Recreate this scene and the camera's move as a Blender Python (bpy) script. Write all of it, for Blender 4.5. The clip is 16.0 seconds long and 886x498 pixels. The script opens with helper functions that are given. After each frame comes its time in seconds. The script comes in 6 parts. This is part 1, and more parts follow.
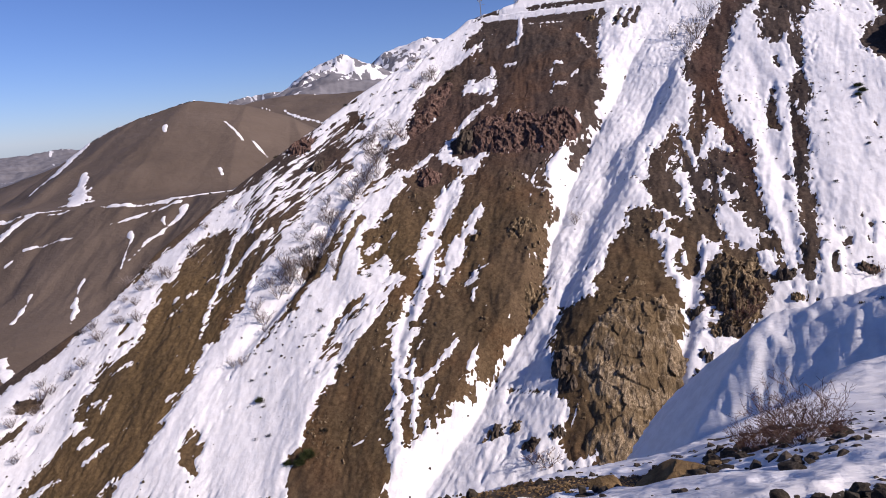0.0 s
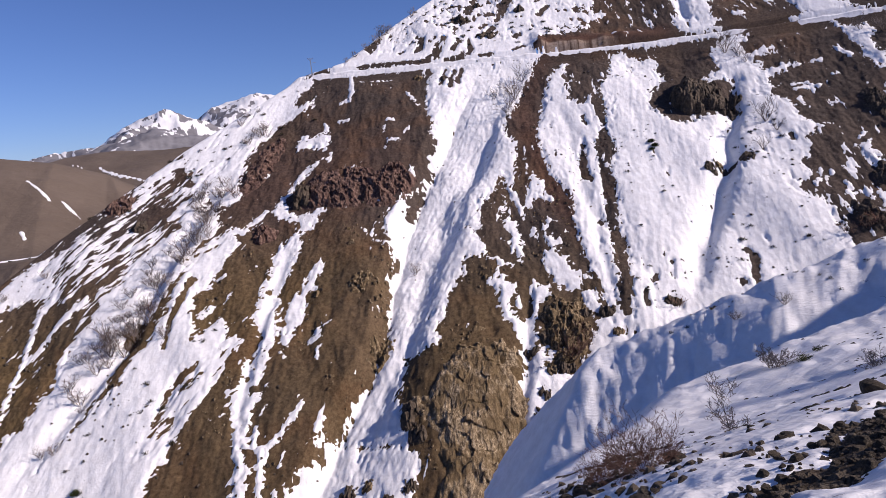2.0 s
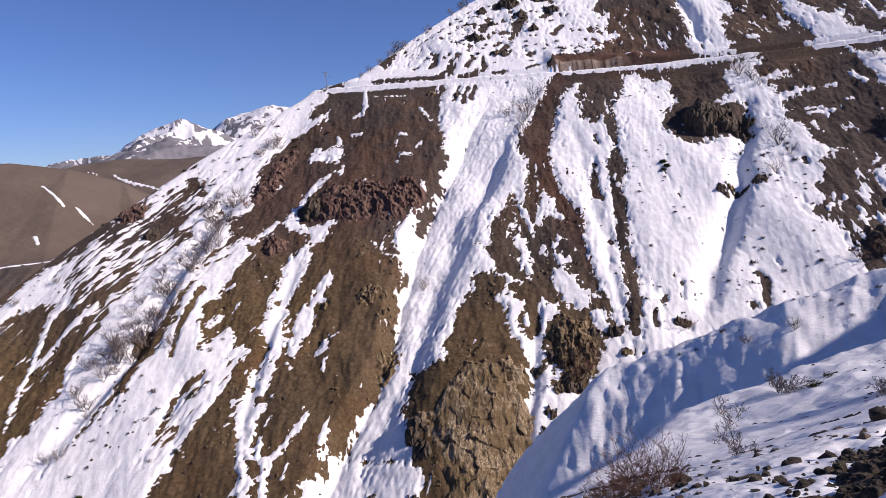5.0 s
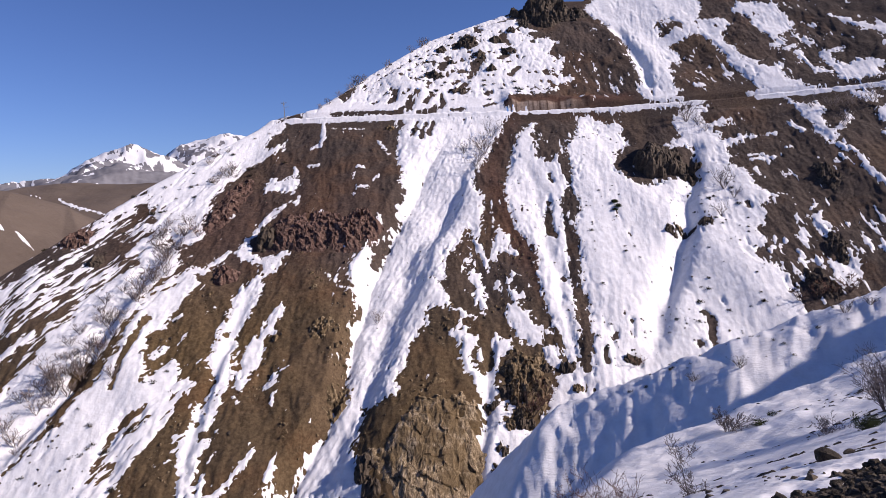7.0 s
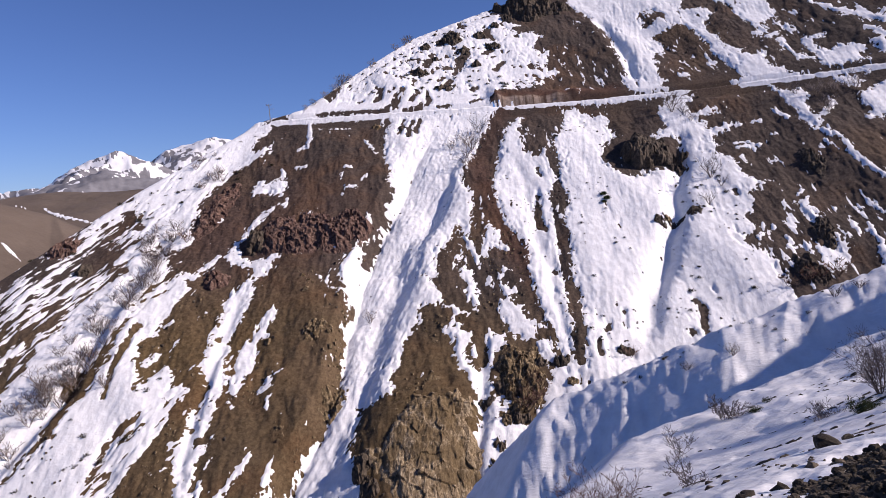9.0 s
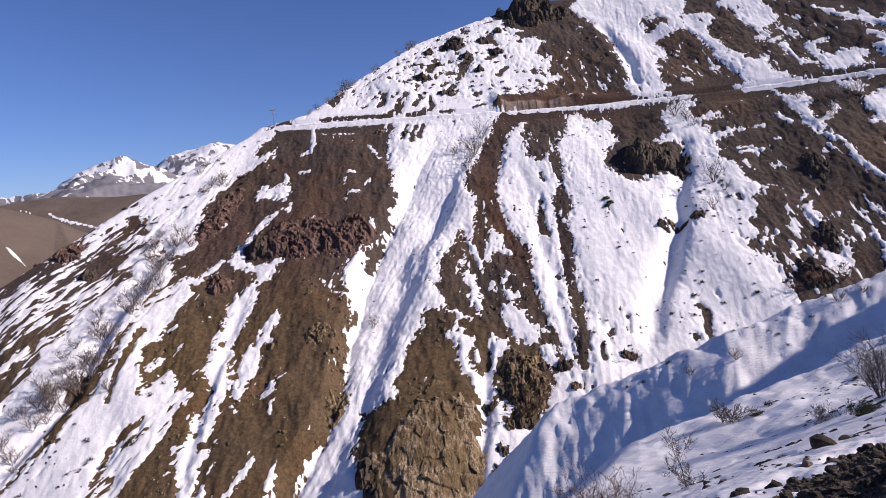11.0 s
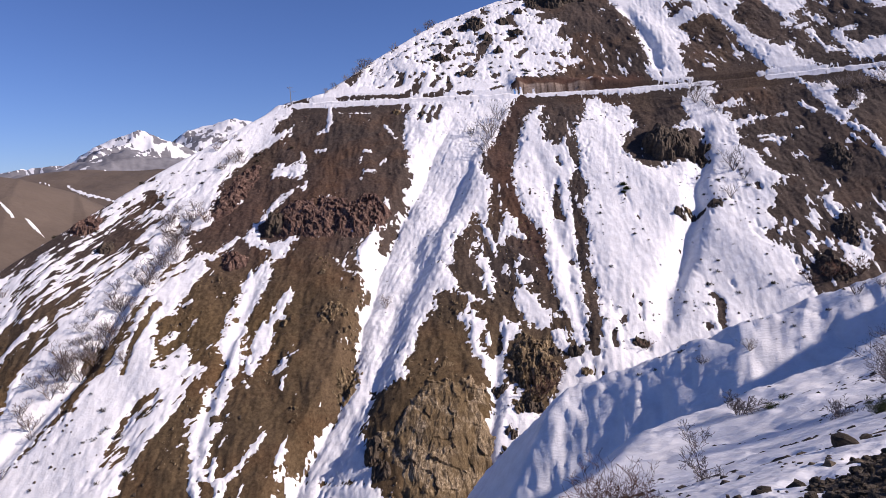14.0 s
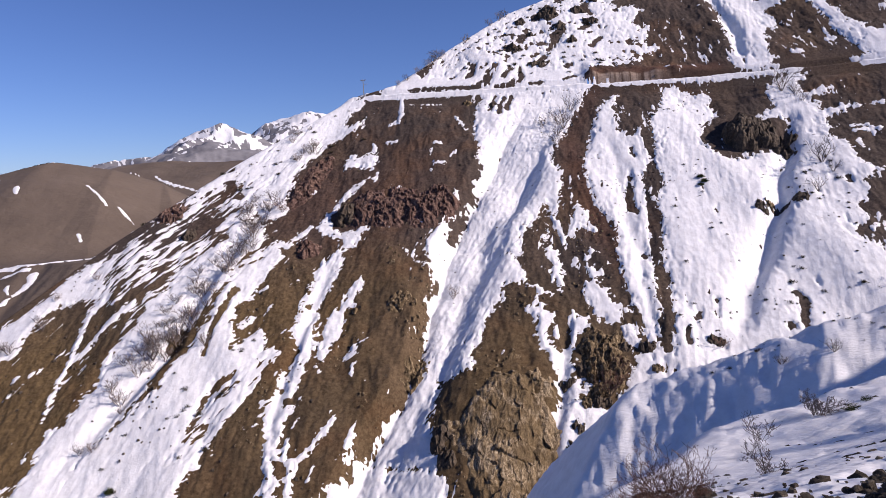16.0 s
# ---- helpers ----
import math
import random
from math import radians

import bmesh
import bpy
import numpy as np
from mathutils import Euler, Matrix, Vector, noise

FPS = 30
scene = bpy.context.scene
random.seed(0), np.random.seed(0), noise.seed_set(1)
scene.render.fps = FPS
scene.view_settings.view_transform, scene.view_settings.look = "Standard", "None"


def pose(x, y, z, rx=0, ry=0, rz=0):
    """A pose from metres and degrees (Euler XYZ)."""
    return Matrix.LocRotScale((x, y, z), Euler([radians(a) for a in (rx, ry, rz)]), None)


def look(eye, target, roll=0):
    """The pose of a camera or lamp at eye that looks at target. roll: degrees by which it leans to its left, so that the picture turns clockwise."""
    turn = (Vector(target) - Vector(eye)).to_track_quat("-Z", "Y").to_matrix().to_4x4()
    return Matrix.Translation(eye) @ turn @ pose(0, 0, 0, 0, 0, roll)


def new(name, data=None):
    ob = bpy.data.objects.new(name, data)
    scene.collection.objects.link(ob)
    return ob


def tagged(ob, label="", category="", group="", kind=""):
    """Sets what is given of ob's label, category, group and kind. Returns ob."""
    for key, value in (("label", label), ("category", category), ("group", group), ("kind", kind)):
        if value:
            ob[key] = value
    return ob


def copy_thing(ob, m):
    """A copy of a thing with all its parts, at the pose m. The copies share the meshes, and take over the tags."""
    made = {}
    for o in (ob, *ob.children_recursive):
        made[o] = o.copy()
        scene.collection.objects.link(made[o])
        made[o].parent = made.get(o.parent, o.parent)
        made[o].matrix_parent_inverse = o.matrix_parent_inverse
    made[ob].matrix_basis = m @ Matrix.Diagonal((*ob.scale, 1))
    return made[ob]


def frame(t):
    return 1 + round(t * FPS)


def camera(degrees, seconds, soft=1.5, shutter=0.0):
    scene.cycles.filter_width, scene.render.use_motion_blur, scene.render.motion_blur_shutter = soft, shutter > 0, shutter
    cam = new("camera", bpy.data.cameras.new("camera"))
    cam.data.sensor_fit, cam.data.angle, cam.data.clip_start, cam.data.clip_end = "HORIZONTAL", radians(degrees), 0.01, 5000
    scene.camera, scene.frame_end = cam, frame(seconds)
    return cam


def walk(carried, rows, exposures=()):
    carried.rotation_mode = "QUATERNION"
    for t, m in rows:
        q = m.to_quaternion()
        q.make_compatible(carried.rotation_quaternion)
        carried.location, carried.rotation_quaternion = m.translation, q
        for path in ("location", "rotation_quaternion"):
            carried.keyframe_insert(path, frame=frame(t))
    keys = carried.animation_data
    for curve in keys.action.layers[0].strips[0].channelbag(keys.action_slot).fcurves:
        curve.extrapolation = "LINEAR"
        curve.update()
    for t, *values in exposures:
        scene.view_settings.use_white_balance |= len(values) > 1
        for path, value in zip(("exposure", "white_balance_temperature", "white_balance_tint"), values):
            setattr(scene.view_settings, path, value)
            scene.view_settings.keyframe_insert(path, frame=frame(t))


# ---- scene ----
# ---- camera ----
PATH = [
    (0.0, 0.173, -0.209, -0.041, 77.836, 4.641, 17.205),
    (0.5, 0.034, -0.077, -0.043, 74.992, 1.376, 9.533),
    (1.0, 0.035, 0.030, -0.047, 76.800, 2.603, 12.554),
    (1.5, 0.068, -0.083, 0.007, 78.573, 6.049, 8.914),
    (2.0, 0.027, 0.019, -0.036, 81.368, 5.018, 2.826),
    (2.5, 0.039, -0.010, -0.044, 81.427, 2.733, 5.279),
    (3.0, 0.009, -0.106, -0.003, 80.994, 2.904, 5.975),
    (3.5, -0.010, -0.170, 0.041, 80.930, 4.858, 4.823),
    (4.0, -0.017, -0.073, 0.029, 80.892, 4.366, 4.094),
    (4.2, 0.001, -0.065, -0.015, 81.503, 4.129, 3.917),
    (6.3, 0.001, -0.189, 0.041, 83.519, 3.041, 3.839),
    (6.5, -0.009, -0.153, 0.029, 83.898, 2.523, 2.806),
    (7.0, -0.051, 0.018, 0.023, 85.600, 2.000, -0.000),
    (7.5, -0.016, 0.075, 0.035, 85.102, 2.220, 0.946),
    (8.0, -0.026, 0.142, 0.018, 84.228, 2.214, 1.604),
    (8.5, 0.028, 0.193, -0.048, 84.327, 3.443, 0.240),
    (9.0, -0.012, 0.273, -0.009, 85.321, 3.799, -0.964),
    (9.2, -0.042, 0.299, 0.035, 85.902, 3.448, -1.482),
    (11.5, 0.023, -0.035, -0.028, 85.577, 3.879, -0.577),
    (12.0, -0.027, 0.116, 0.044, 84.220, 3.493, -3.652),
    (12.5, -0.101, 0.156, 0.050, 83.899, 3.007, 1.964),
    (13.0, 0.028, -0.034, -0.042, 83.622, 3.863, 1.607),
    (13.5, -0.039, 0.007, -0.007, 84.017, 3.790, -3.352),
    (14.0, -0.149, 0.139, 0.065, 84.216, 2.455, 0.632),
    (14.5, 0.083, -0.071, -0.070, 84.472, 2.897, 2.418),
    (15.0, 0.004, -0.051, 0.011, 85.373, 3.617, -1.802),
    (15.5, -0.127, 0.076, 0.105, 84.615, 1.504, 4.362),
    (16.0, 0.079, -0.196, -0.095, 83.740, 2.253, 6.819),
]
cam = camera(68.91, 16.0, 0.8)
walk(cam, [(row[0], pose(*row[1:])) for row in PATH], [(0.0, 0.18, 6150, 21), (1.5, 0.18, 6150, 21), (3.5, 0.25, 6150, 21), (16.0, 0.25, 6150, 21)])

# ---- light: low sun from the right, clear sky ----
SUN_AZ, SUN_EL = 98.0, 31.0          # degrees clockwise from the view's north (+y), and above the horizon
world = bpy.data.worlds.new("sky")
scene.world = world
world.use_nodes = True
wn = world.node_tree
sky = wn.nodes.new("ShaderNodeTexSky")
sky.sky_type = "NISHITA"
sky.sun_disc = False
sky.sun_elevation, sky.sun_rotation = radians(SUN_EL), radians(SUN_AZ)
sky.altitude, sky.air_density, sky.dust_density, sky.ozone_density = 1500, 1.0, 0.3, 3.0
background = wn.nodes["Background"]
background.inputs["Strength"].default_value = 0.075
tint = wn.nodes.new("ShaderNodeMix")
tint.data_type, tint.blend_type = "RGBA", "MULTIPLY"
tint.inputs[0].default_value, tint.inputs[7].default_value = 1.0, (0.68, 0.79, 1.09, 1)
wn.links.new(sky.outputs[0], tint.inputs[6])
wn.links.new(tint.outputs[2], background.inputs["Color"])
sun_way = Vector((math.sin(radians(SUN_AZ)) * math.cos(radians(SUN_EL)), math.cos(radians(SUN_AZ)) * math.cos(radians(SUN_EL)), math.sin(radians(SUN_EL))))
sun_data = bpy.data.lights.new("sun", "SUN")
sun_data.energy, sun_data.angle, sun_data.color = 5.3, radians(0.53), (1.0, 0.89, 0.75)
sun = new("sun", sun_data)
sun.matrix_world = look(sun_way * 50, (0, 0, 0))


# ---- materials ----
def node_material(name, rough=0.9):
    m = bpy.data.materials.new(name)
    m.use_nodes = True
    bsdf = m.node_tree.nodes["Principled BSDF"]
    bsdf.inputs["Roughness"].default_value = rough
    bsdf.inputs["Specular IOR Level"].default_value = 0.2
    return m, m.node_tree, bsdf


def noise_node(nt, scale, detail=5, rough=0.6, stretch=None, coords="Object", distortion=0.0):
    tc = nt.nodes.new("ShaderNodeTexCoord")
    mp = nt.nodes.new("ShaderNodeMapping")
    if stretch:
        mp.inputs["Scale"].default_value = stretch
    n = nt.nodes.new("ShaderNodeTexNoise")
    n.inputs["Scale"].default_value, n.inputs["Detail"].default_value, n.inputs["Roughness"].default_value = scale, detail, rough
    n.inputs["Distortion"].default_value = distortion
    nt.links.new(tc.outputs[coords], mp.inputs["Vector"])
    nt.links.new(mp.outputs[0], n.inputs["Vector"])
    return n.outputs["Fac"]


def ramp(nt, fac, stops):
    r = nt.nodes.new("ShaderNodeValToRGB")
    e = r.color_ramp.elements
    while len(e) < len(stops):
        e.new(0.5)
    for i, (p, c) in enumerate(stops):
        e[i].position, e[i].color = p, (*c, 1)
    nt.links.new(fac, r.inputs[0])
    return r.outputs[0]


def mix(nt, fac, a, b, blend="MIX"):
    m = nt.nodes.new("ShaderNodeMix")
    m.data_type, m.blend_type = "RGBA", blend
    for sock, v in ((m.inputs[0], fac), (m.inputs[6], a), (m.inputs[7], b)):
        if isinstance(v, (int, float)):
            sock.default_value = v
        elif isinstance(v, tuple):
            sock.default_value = (*v, 1)
        else:
            nt.links.new(v, sock)
    return m.outputs[2]


def bump(nt, bsdf, fac, strength, distance, below=None):
    b = nt.nodes.new("ShaderNodeBump")
    b.inputs["Strength"].default_value, b.inputs["Distance"].default_value = strength, distance
    nt.links.new(fac, b.inputs["Height"])
    if below is not None:
        nt.links.new(below, b.inputs["Normal"])
    nt.links.new(b.outputs[0], bsdf.inputs["Normal"])
    return b.outputs[0]


def attribute(nt, name):
    a = nt.nodes.new("ShaderNodeAttribute")
    a.attribute_name = name
    return a.outputs["Fac"]


def soil_material():
    m, nt, bsdf = node_material("hill_soil", 0.95)
    big = noise_node(nt, 0.035, 4, 0.55)
    grain = noise_node(nt, 0.9, 8, 0.72)
    brown = ramp(nt, grain, [(0.28, (0.044, 0.033, 0.027)), (0.5, (0.074, 0.056, 0.047)), (0.74, (0.122, 0.094, 0.077))])
    red = ramp(nt, grain, [(0.28, (0.045, 0.023, 0.016)), (0.5, (0.088, 0.045, 0.032)), (0.72, (0.14, 0.078, 0.055))])
    ochre = ramp(nt, grain, [(0.28, (0.060, 0.040, 0.018)), (0.5, (0.125, 0.084, 0.040)), (0.72, (0.205, 0.145, 0.076))])
    col = mix(nt, attribute(nt, "red"), brown, red)
    col = mix(nt, attribute(nt, "ochre"), col, ochre)
    warm = noise_node(nt, 0.022, 5, 0.6, distortion=1.0)
    rusty = ramp(nt, grain, [(0.28, (0.05, 0.024, 0.011)), (0.5, (0.125, 0.062, 0.028)), (0.72, (0.20, 0.115, 0.06))])
    rust_mask = ramp(nt, warm, [(0.54, (0.0, 0.0, 0.0)), (0.66, (0.36, 0.36, 0.36))])
    col = mix(nt, rust_mask, col, rusty)
    tufts = ramp(nt, noise_node(nt, 0.75, 5, 0.75, distortion=0.4), [(0.55, (1.0, 1.0, 1.0)), (0.66, (0.72, 0.71, 0.69))])
    col = mix(nt, 1.0, col, tufts, "MULTIPLY")
    flecks = ramp(nt, noise_node(nt, 1.3, 4, 0.7), [(0.62, (0.0, 0.0, 0.0)), (0.70, (0.25, 0.25, 0.25))])
    col = mix(nt, flecks, col, (0.25, 0.185, 0.125))
    pale = ramp(nt, grain, [(0.3, (0.26, 0.18, 0.13)), (0.7, (0.52, 0.42, 0.34))])
    col = mix(nt, attribute(nt, "pale"), col, pale)
    patches = ramp(nt, big, [(0.35, (0.70, 0.70, 0.70)), (0.65, (1.0, 0.96, 0.91))])
    col = mix(nt, 1.0, col, patches, "MULTIPLY")
    nt.links.new(col, bsdf.inputs["Base Color"])
    n1 = bump(nt, bsdf, grain, 0.6, 0.45)
    bump(nt, bsdf, noise_node(nt, 4.0, 4, 0.7), 0.6, 0.15, n1)
    return m


def snow_material(name="snow", streak=(0.7, 0.3, 0.35), strength=0.25, size=1.0):
    m, nt, bsdf = node_material(name, 0.65)
    dirt = noise_node(nt, 0.35, 6, 0.7)
    col = ramp(nt, dirt, [(0.3, (0.69, 0.68, 0.68)), (0.6, (0.82, 0.818, 0.825))])
    nt.links.new(col, bsdf.inputs["Base Color"])
    lumps = bump(nt, bsdf, noise_node(nt, 1.0, 5, 0.6, streak), strength, 0.6 * size)
    bump(nt, bsdf, noise_node(nt, 1.6 / size, 5, 0.65), 0.4, 0.25 * size, lumps)
    return m


def far_soil_material():
    m, nt, bsdf = node_material("far_soil", 0.95)
    big = noise_node(nt, 0.006, 6, 0.6)
    fine = noise_node(nt, 0.08, 6, 0.7)
    col = mix(nt, fine, ramp(nt, big, [(0.3, (0.085, 0.063, 0.048)), (0.7, (0.135, 0.102, 0.078))]), ramp(nt, big, [(0.3, (0.11, 0.085, 0.066)), (0.7, (0.16, 0.126, 0.10))]))
    nt.links.new(col, bsdf.inputs["Base Color"])
    bump(nt, bsdf, fine, 0.6, 3.0)
    return m


def rock_material(name, dark, mid, light, stretch=None):
    m, nt, bsdf = node_material(name, 0.9)
    n = noise_node(nt, 0.8, 9, 0.72, stretch, distortion=0.6)
    col = ramp(nt, n, [(0.3, dark), (0.5, mid), (0.68, light)])
    stain = noise_node(nt, 0.18, 4, 0.6)
    col = mix(nt, 1.0, col, ramp(nt, stain, [(0.35, (0.7, 0.68, 0.66)), (0.65, (1.12, 1.08, 1.02))]), "MULTIPLY")
    nt.links.new(col, bsdf.inputs["Base Color"])
    b1 = bump(nt, bsdf, n, 0.8, 0.5)
    bump(nt, bsdf, noise_node(nt, 6.0, 5, 0.7), 0.5, 0.08, b1)
    return m


def fissured_material():
    """Tan rock with pale slanting ribs, dark cracks and ochre soil in the hollows."""
    m, nt, bsdf = node_material("rock_fissured", 0.92)
    ribs = noise_node(nt, 0.55, 7, 0.68, (1.7, 0.8, 0.55), distortion=2.2)
    cross = noise_node(nt, 0.9, 6, 0.7, (0.7, 1.3, 1.1), distortion=1.4)
    col = ramp(nt, ribs, [(0.30, (0.05, 0.035, 0.02)), (0.42, (0.15, 0.108, 0.062)), (0.54, (0.28, 0.21, 0.13)), (0.66, (0.50, 0.41, 0.28))])
    cracks = ramp(nt, cross, [(0.36, (0.45, 0.42, 0.38)), (0.46, (1.0, 1.0, 1.0))])
    col = mix(nt, 1.0, col, cracks, "MULTIPLY")
    soil = ramp(nt, noise_node(nt, 0.9, 8, 0.7), [(0.3, (0.07, 0.047, 0.023)), (0.7, (0.16, 0.11, 0.055))])
    hollows = ramp(nt, noise_node(nt, 0.09, 4, 0.6, distortion=0.8), [(0.46, (0.0, 0.0, 0.0)), (0.56, (0.85, 0.85, 0.85))])
    col = mix(nt, hollows, col, soil)
    nt.links.new(col, bsdf.inputs["Base Color"])
    b1 = bump(nt, bsdf, ribs, 0.8, 0.6)
    bump(nt, bsdf, cross, 0.6, 0.25, b1)
    return m


def plain_material(name, a, b, scale, rough=0.85, depth=0.02):
    m, nt, bsdf = node_material(name, rough)
    n = noise_node(nt, scale, 6, 0.65)
    nt.links.new(ramp(nt, n, [(0.3, a), (0.7, b)]), bsdf.inputs["Base Color"])
    bump(nt, bsdf, n, 0.5, depth)
    return m


SOIL = soil_material()
FAR_SOIL = far_soil_material()
SNOW = snow_material()
SNOW_NEAR = snow_material("snow_crusted", (0.55, 1.7, 1.2), 0.75, 0.35)
ROCK_TAN = rock_material("rock_tan", (0.03, 0.021, 0.012), (0.125, 0.09, 0.05), (0.42, 0.33, 0.215), (1.5, 1.0, 0.6))
ROCK_FISSURED = fissured_material()
# mountain rock: the grey-blue of distant haze is put into its base colour
HAZED_ROCK = plain_material("mountain_rock_hazed", (0.13, 0.125, 0.135), (0.22, 0.215, 0.23), 0.02, 0.95, 4.0)
ROCK_RED = rock_material("rock_red", (0.03, 0.020, 0.017), (0.105, 0.062, 0.050), (0.25, 0.18, 0.145))
ROCK_DARK = rock_material("rock_dark", (0.022, 0.018, 0.016), (0.07, 0.056, 0.044), (0.16, 0.125, 0.09))
STONE = rock_material("stone_grey", (0.03, 0.025, 0.02), (0.09, 0.074, 0.058), (0.20, 0.165, 0.125))
STONE_OCHRE = rock_material("stone_ochre", (0.10, 0.065, 0.03), (0.26, 0.175, 0.082), (0.42, 0.30, 0.16))
BARK = plain_material("bark_grey_brown", (0.07, 0.05, 0.04), (0.17, 0.125, 0.10), 9.0)
TWIG = plain_material("twigs", (0.12, 0.098, 0.092), (0.24, 0.20, 0.185), 5.0)
TWIG_RED = plain_material("twigs_red", (0.12, 0.065, 0.045), (0.22, 0.13, 0.09), 5.0)
NEEDLE = plain_material("juniper_needles", (0.022, 0.032, 0.012), (0.075, 0.085, 0.03), 6.0)
DRY_SHRUB = plain_material("dry_shrub", (0.03, 0.026, 0.018), (0.085, 0.07, 0.045), 4.0)
STEEL = plain_material("galvanised_steel", (0.20, 0.20, 0.20), (0.30, 0.30, 0.30), 2.0, 0.55, 0.005)
CERAMIC = plain_material("brown_ceramic", (0.06, 0.03, 0.02), (0.09, 0.045, 0.03), 3.0, 0.3, 0.002)


# ---- terrain shape: heights in metres, the eye is the origin ----
def lattice(ix, iy, seed):
    h = (ix.astype(np.int64) * 374761393 + iy.astype(np.int64) * 668265263 + seed * 1442695041) & 0x7FFFFFFF
    h = ((h ^ (h >> 13)) * 1274126177) & 0x7FFFFFFF
    return ((h ^ (h >> 16)) & 0xFFFF) / 32767.5 - 1.0


def value_noise(x, y, seed):
    ix, iy = np.floor(x), np.floor(y)
    fx, fy = x - ix, y - iy
    fx, fy = fx * fx * (3 - 2 * fx), fy * fy * (3 - 2 * fy)
    a, b = lattice(ix, iy, seed), lattice(ix + 1, iy, seed)
    c, d = lattice(ix, iy + 1, seed), lattice(ix + 1, iy + 1, seed)
    return (a * (1 - fx) + b * fx) * (1 - fy) + (c * (1 - fx) + d * fx) * fy


def fbm(x, y, size, seed, octaves=4, gain=0.5):
    total, amp, k = 0.0, 1.0, 1.0 / size
    for o in range(octaves):
        ca, sa = math.cos(0.6 * o + seed), math.sin(0.6 * o + seed)
        total = total + amp * value_noise((x * ca - y * sa) * k + 17.3 * o, (x * sa + y * ca) * k - 9.1 * o, seed + o)
        amp, k = amp * gain, k * 2.03
    return total


def smax(a, b, k):
    h = np.maximum(k - np.abs(a - b), 0) / k
    return np.maximum(a, b) + h * h * k * 0.25


def smoothstep(a, b, v):
    h = np.clip((v - a) / (b - a), 0, 1)
    return h * h * (3 - 2 * h)


def along(x, y, line):
    """Distance to a polyline, side (left of its direction is positive), and its further columns interpolated."""
    p = np.array(line, float)
    best = np.full(np.shape(x), 1e9)
    side = np.zeros(np.shape(x))
    extra = [np.zeros(np.shape(x)) for _ in range(p.shape[1] - 2)]
    for a, b in zip(p[:-1], p[1:]):
        dx, dy = b[0] - a[0], b[1] - a[1]
        n = dx * dx + dy * dy + 1e-9
        t = np.clip(((x - a[0]) * dx + (y - a[1]) * dy) / n, 0, 1)
        ex, ey = x - a[0] - t * dx, y - a[1] - t * dy
        d = np.sqrt(ex * ex + ey * ey)
        hit = d < best
        best = np.where(hit, d, best)
        side = np.where(hit, np.sign(dx * ey - dy * ex), side)
        for i in range(len(extra)):
            extra[i] = np.where(hit, a[2 + i] + t * (b[2 + i] - a[2 + i]), extra[i])
    return best, side, extra


CREST = [(-420, -20), (-300, 90), (-230, 166), (-205, 190), (-195, 214), (-170, 246), (-130, 288), (-79, 333), (-63, 338),
         (-37, 366), (-4, 398), (42, 424), (70, 440), (98, 434), (122, 470), (200, 560), (330, 760)]
RIB = [(-30, 140, -140), (-9, 130, -88), (4.2, 122, -57.6), (19.2, 108, -35.8), (44.8, 100.8, -24.5), (68, 100, -17), (100, 94.4, -4.8), (160, 84, 11)]
# unseen ridge right of the view, added to cast shade on the ravine bank
SHADE_SPUR = [(72, 34, 0), (100, 64, 13), (127, 82, 21.7), (195, 86, 43)]
LIP = [(-60, -40), (-16, -6), (-4, 10), (5, 28), (12.5, 40), (34, 50), (60, 56), (110, 60)]


def road_line(x):
    return 331 - 0.0008 * np.maximum(x - 36, 0) ** 2


def face_plain(x, y):
    return 42.5 + 0.00016 * np.maximum(x - 36, 0) ** 2 + 0.78 * (y - road_line(x))


# channels cut into the face: centre line with half-width and depth
CHANNELS = [
    [(19.1, 317.8, 5.6, 1.0), (4.1, 283.8, 5.9, 2.2), (-10.4, 255.8, 5.3, 2.2), (-20.3, 230.8, 4.9, 2.2), (-26.0, 202.5, 3.7, 2.0), (-34.5, 184.5, 3.5, 1.0), (-43.0, 168.0, 3.5, 0.0)],  # main
    [(116.7, 295.5, 3.6, 2.4), (98.0, 260.2, 3.6, 5.0), (82.0, 236.2, 4.2, 5.0), (68.5, 213.5, 4.2, 3.0)],  # east
    [(-107.1, 271.2, 3.5, 2.0), (-114.1, 237.5, 3.2, 3.0), (-123.3, 203.2, 3.0, 3.0), (-131.0, 188.8, 2.9, 2.5), (-142.0, 164.0, 3.0, 0.0)],  # tree
    [(106.7, 397.5, 3.3, 2.0), (110.6, 366.5, 3.4, 4.0), (107.4, 342.0, 2.5, 2.0)],  # saddle
    [(-74.0, 234.8, 2.2, 1.0), (-75.9, 210.0, 2.0, 1.5), (-77.3, 184.8, 1.8, 1.2), (-76.0, 166.0, 1.8, 0.0)],  # thin
    [(39.6, 291.2, 3.1, 0.7), (41.5, 241.8, 2.6, 1.2), (42.0, 210.5, 2.3, 1.2)],  # tongue
    [(14.0, 212.8, 1.9, 1.5), (10.3, 188.2, 2.1, 2.5), (7.3, 172.0, 2.3, 2.5)],  # mid
]


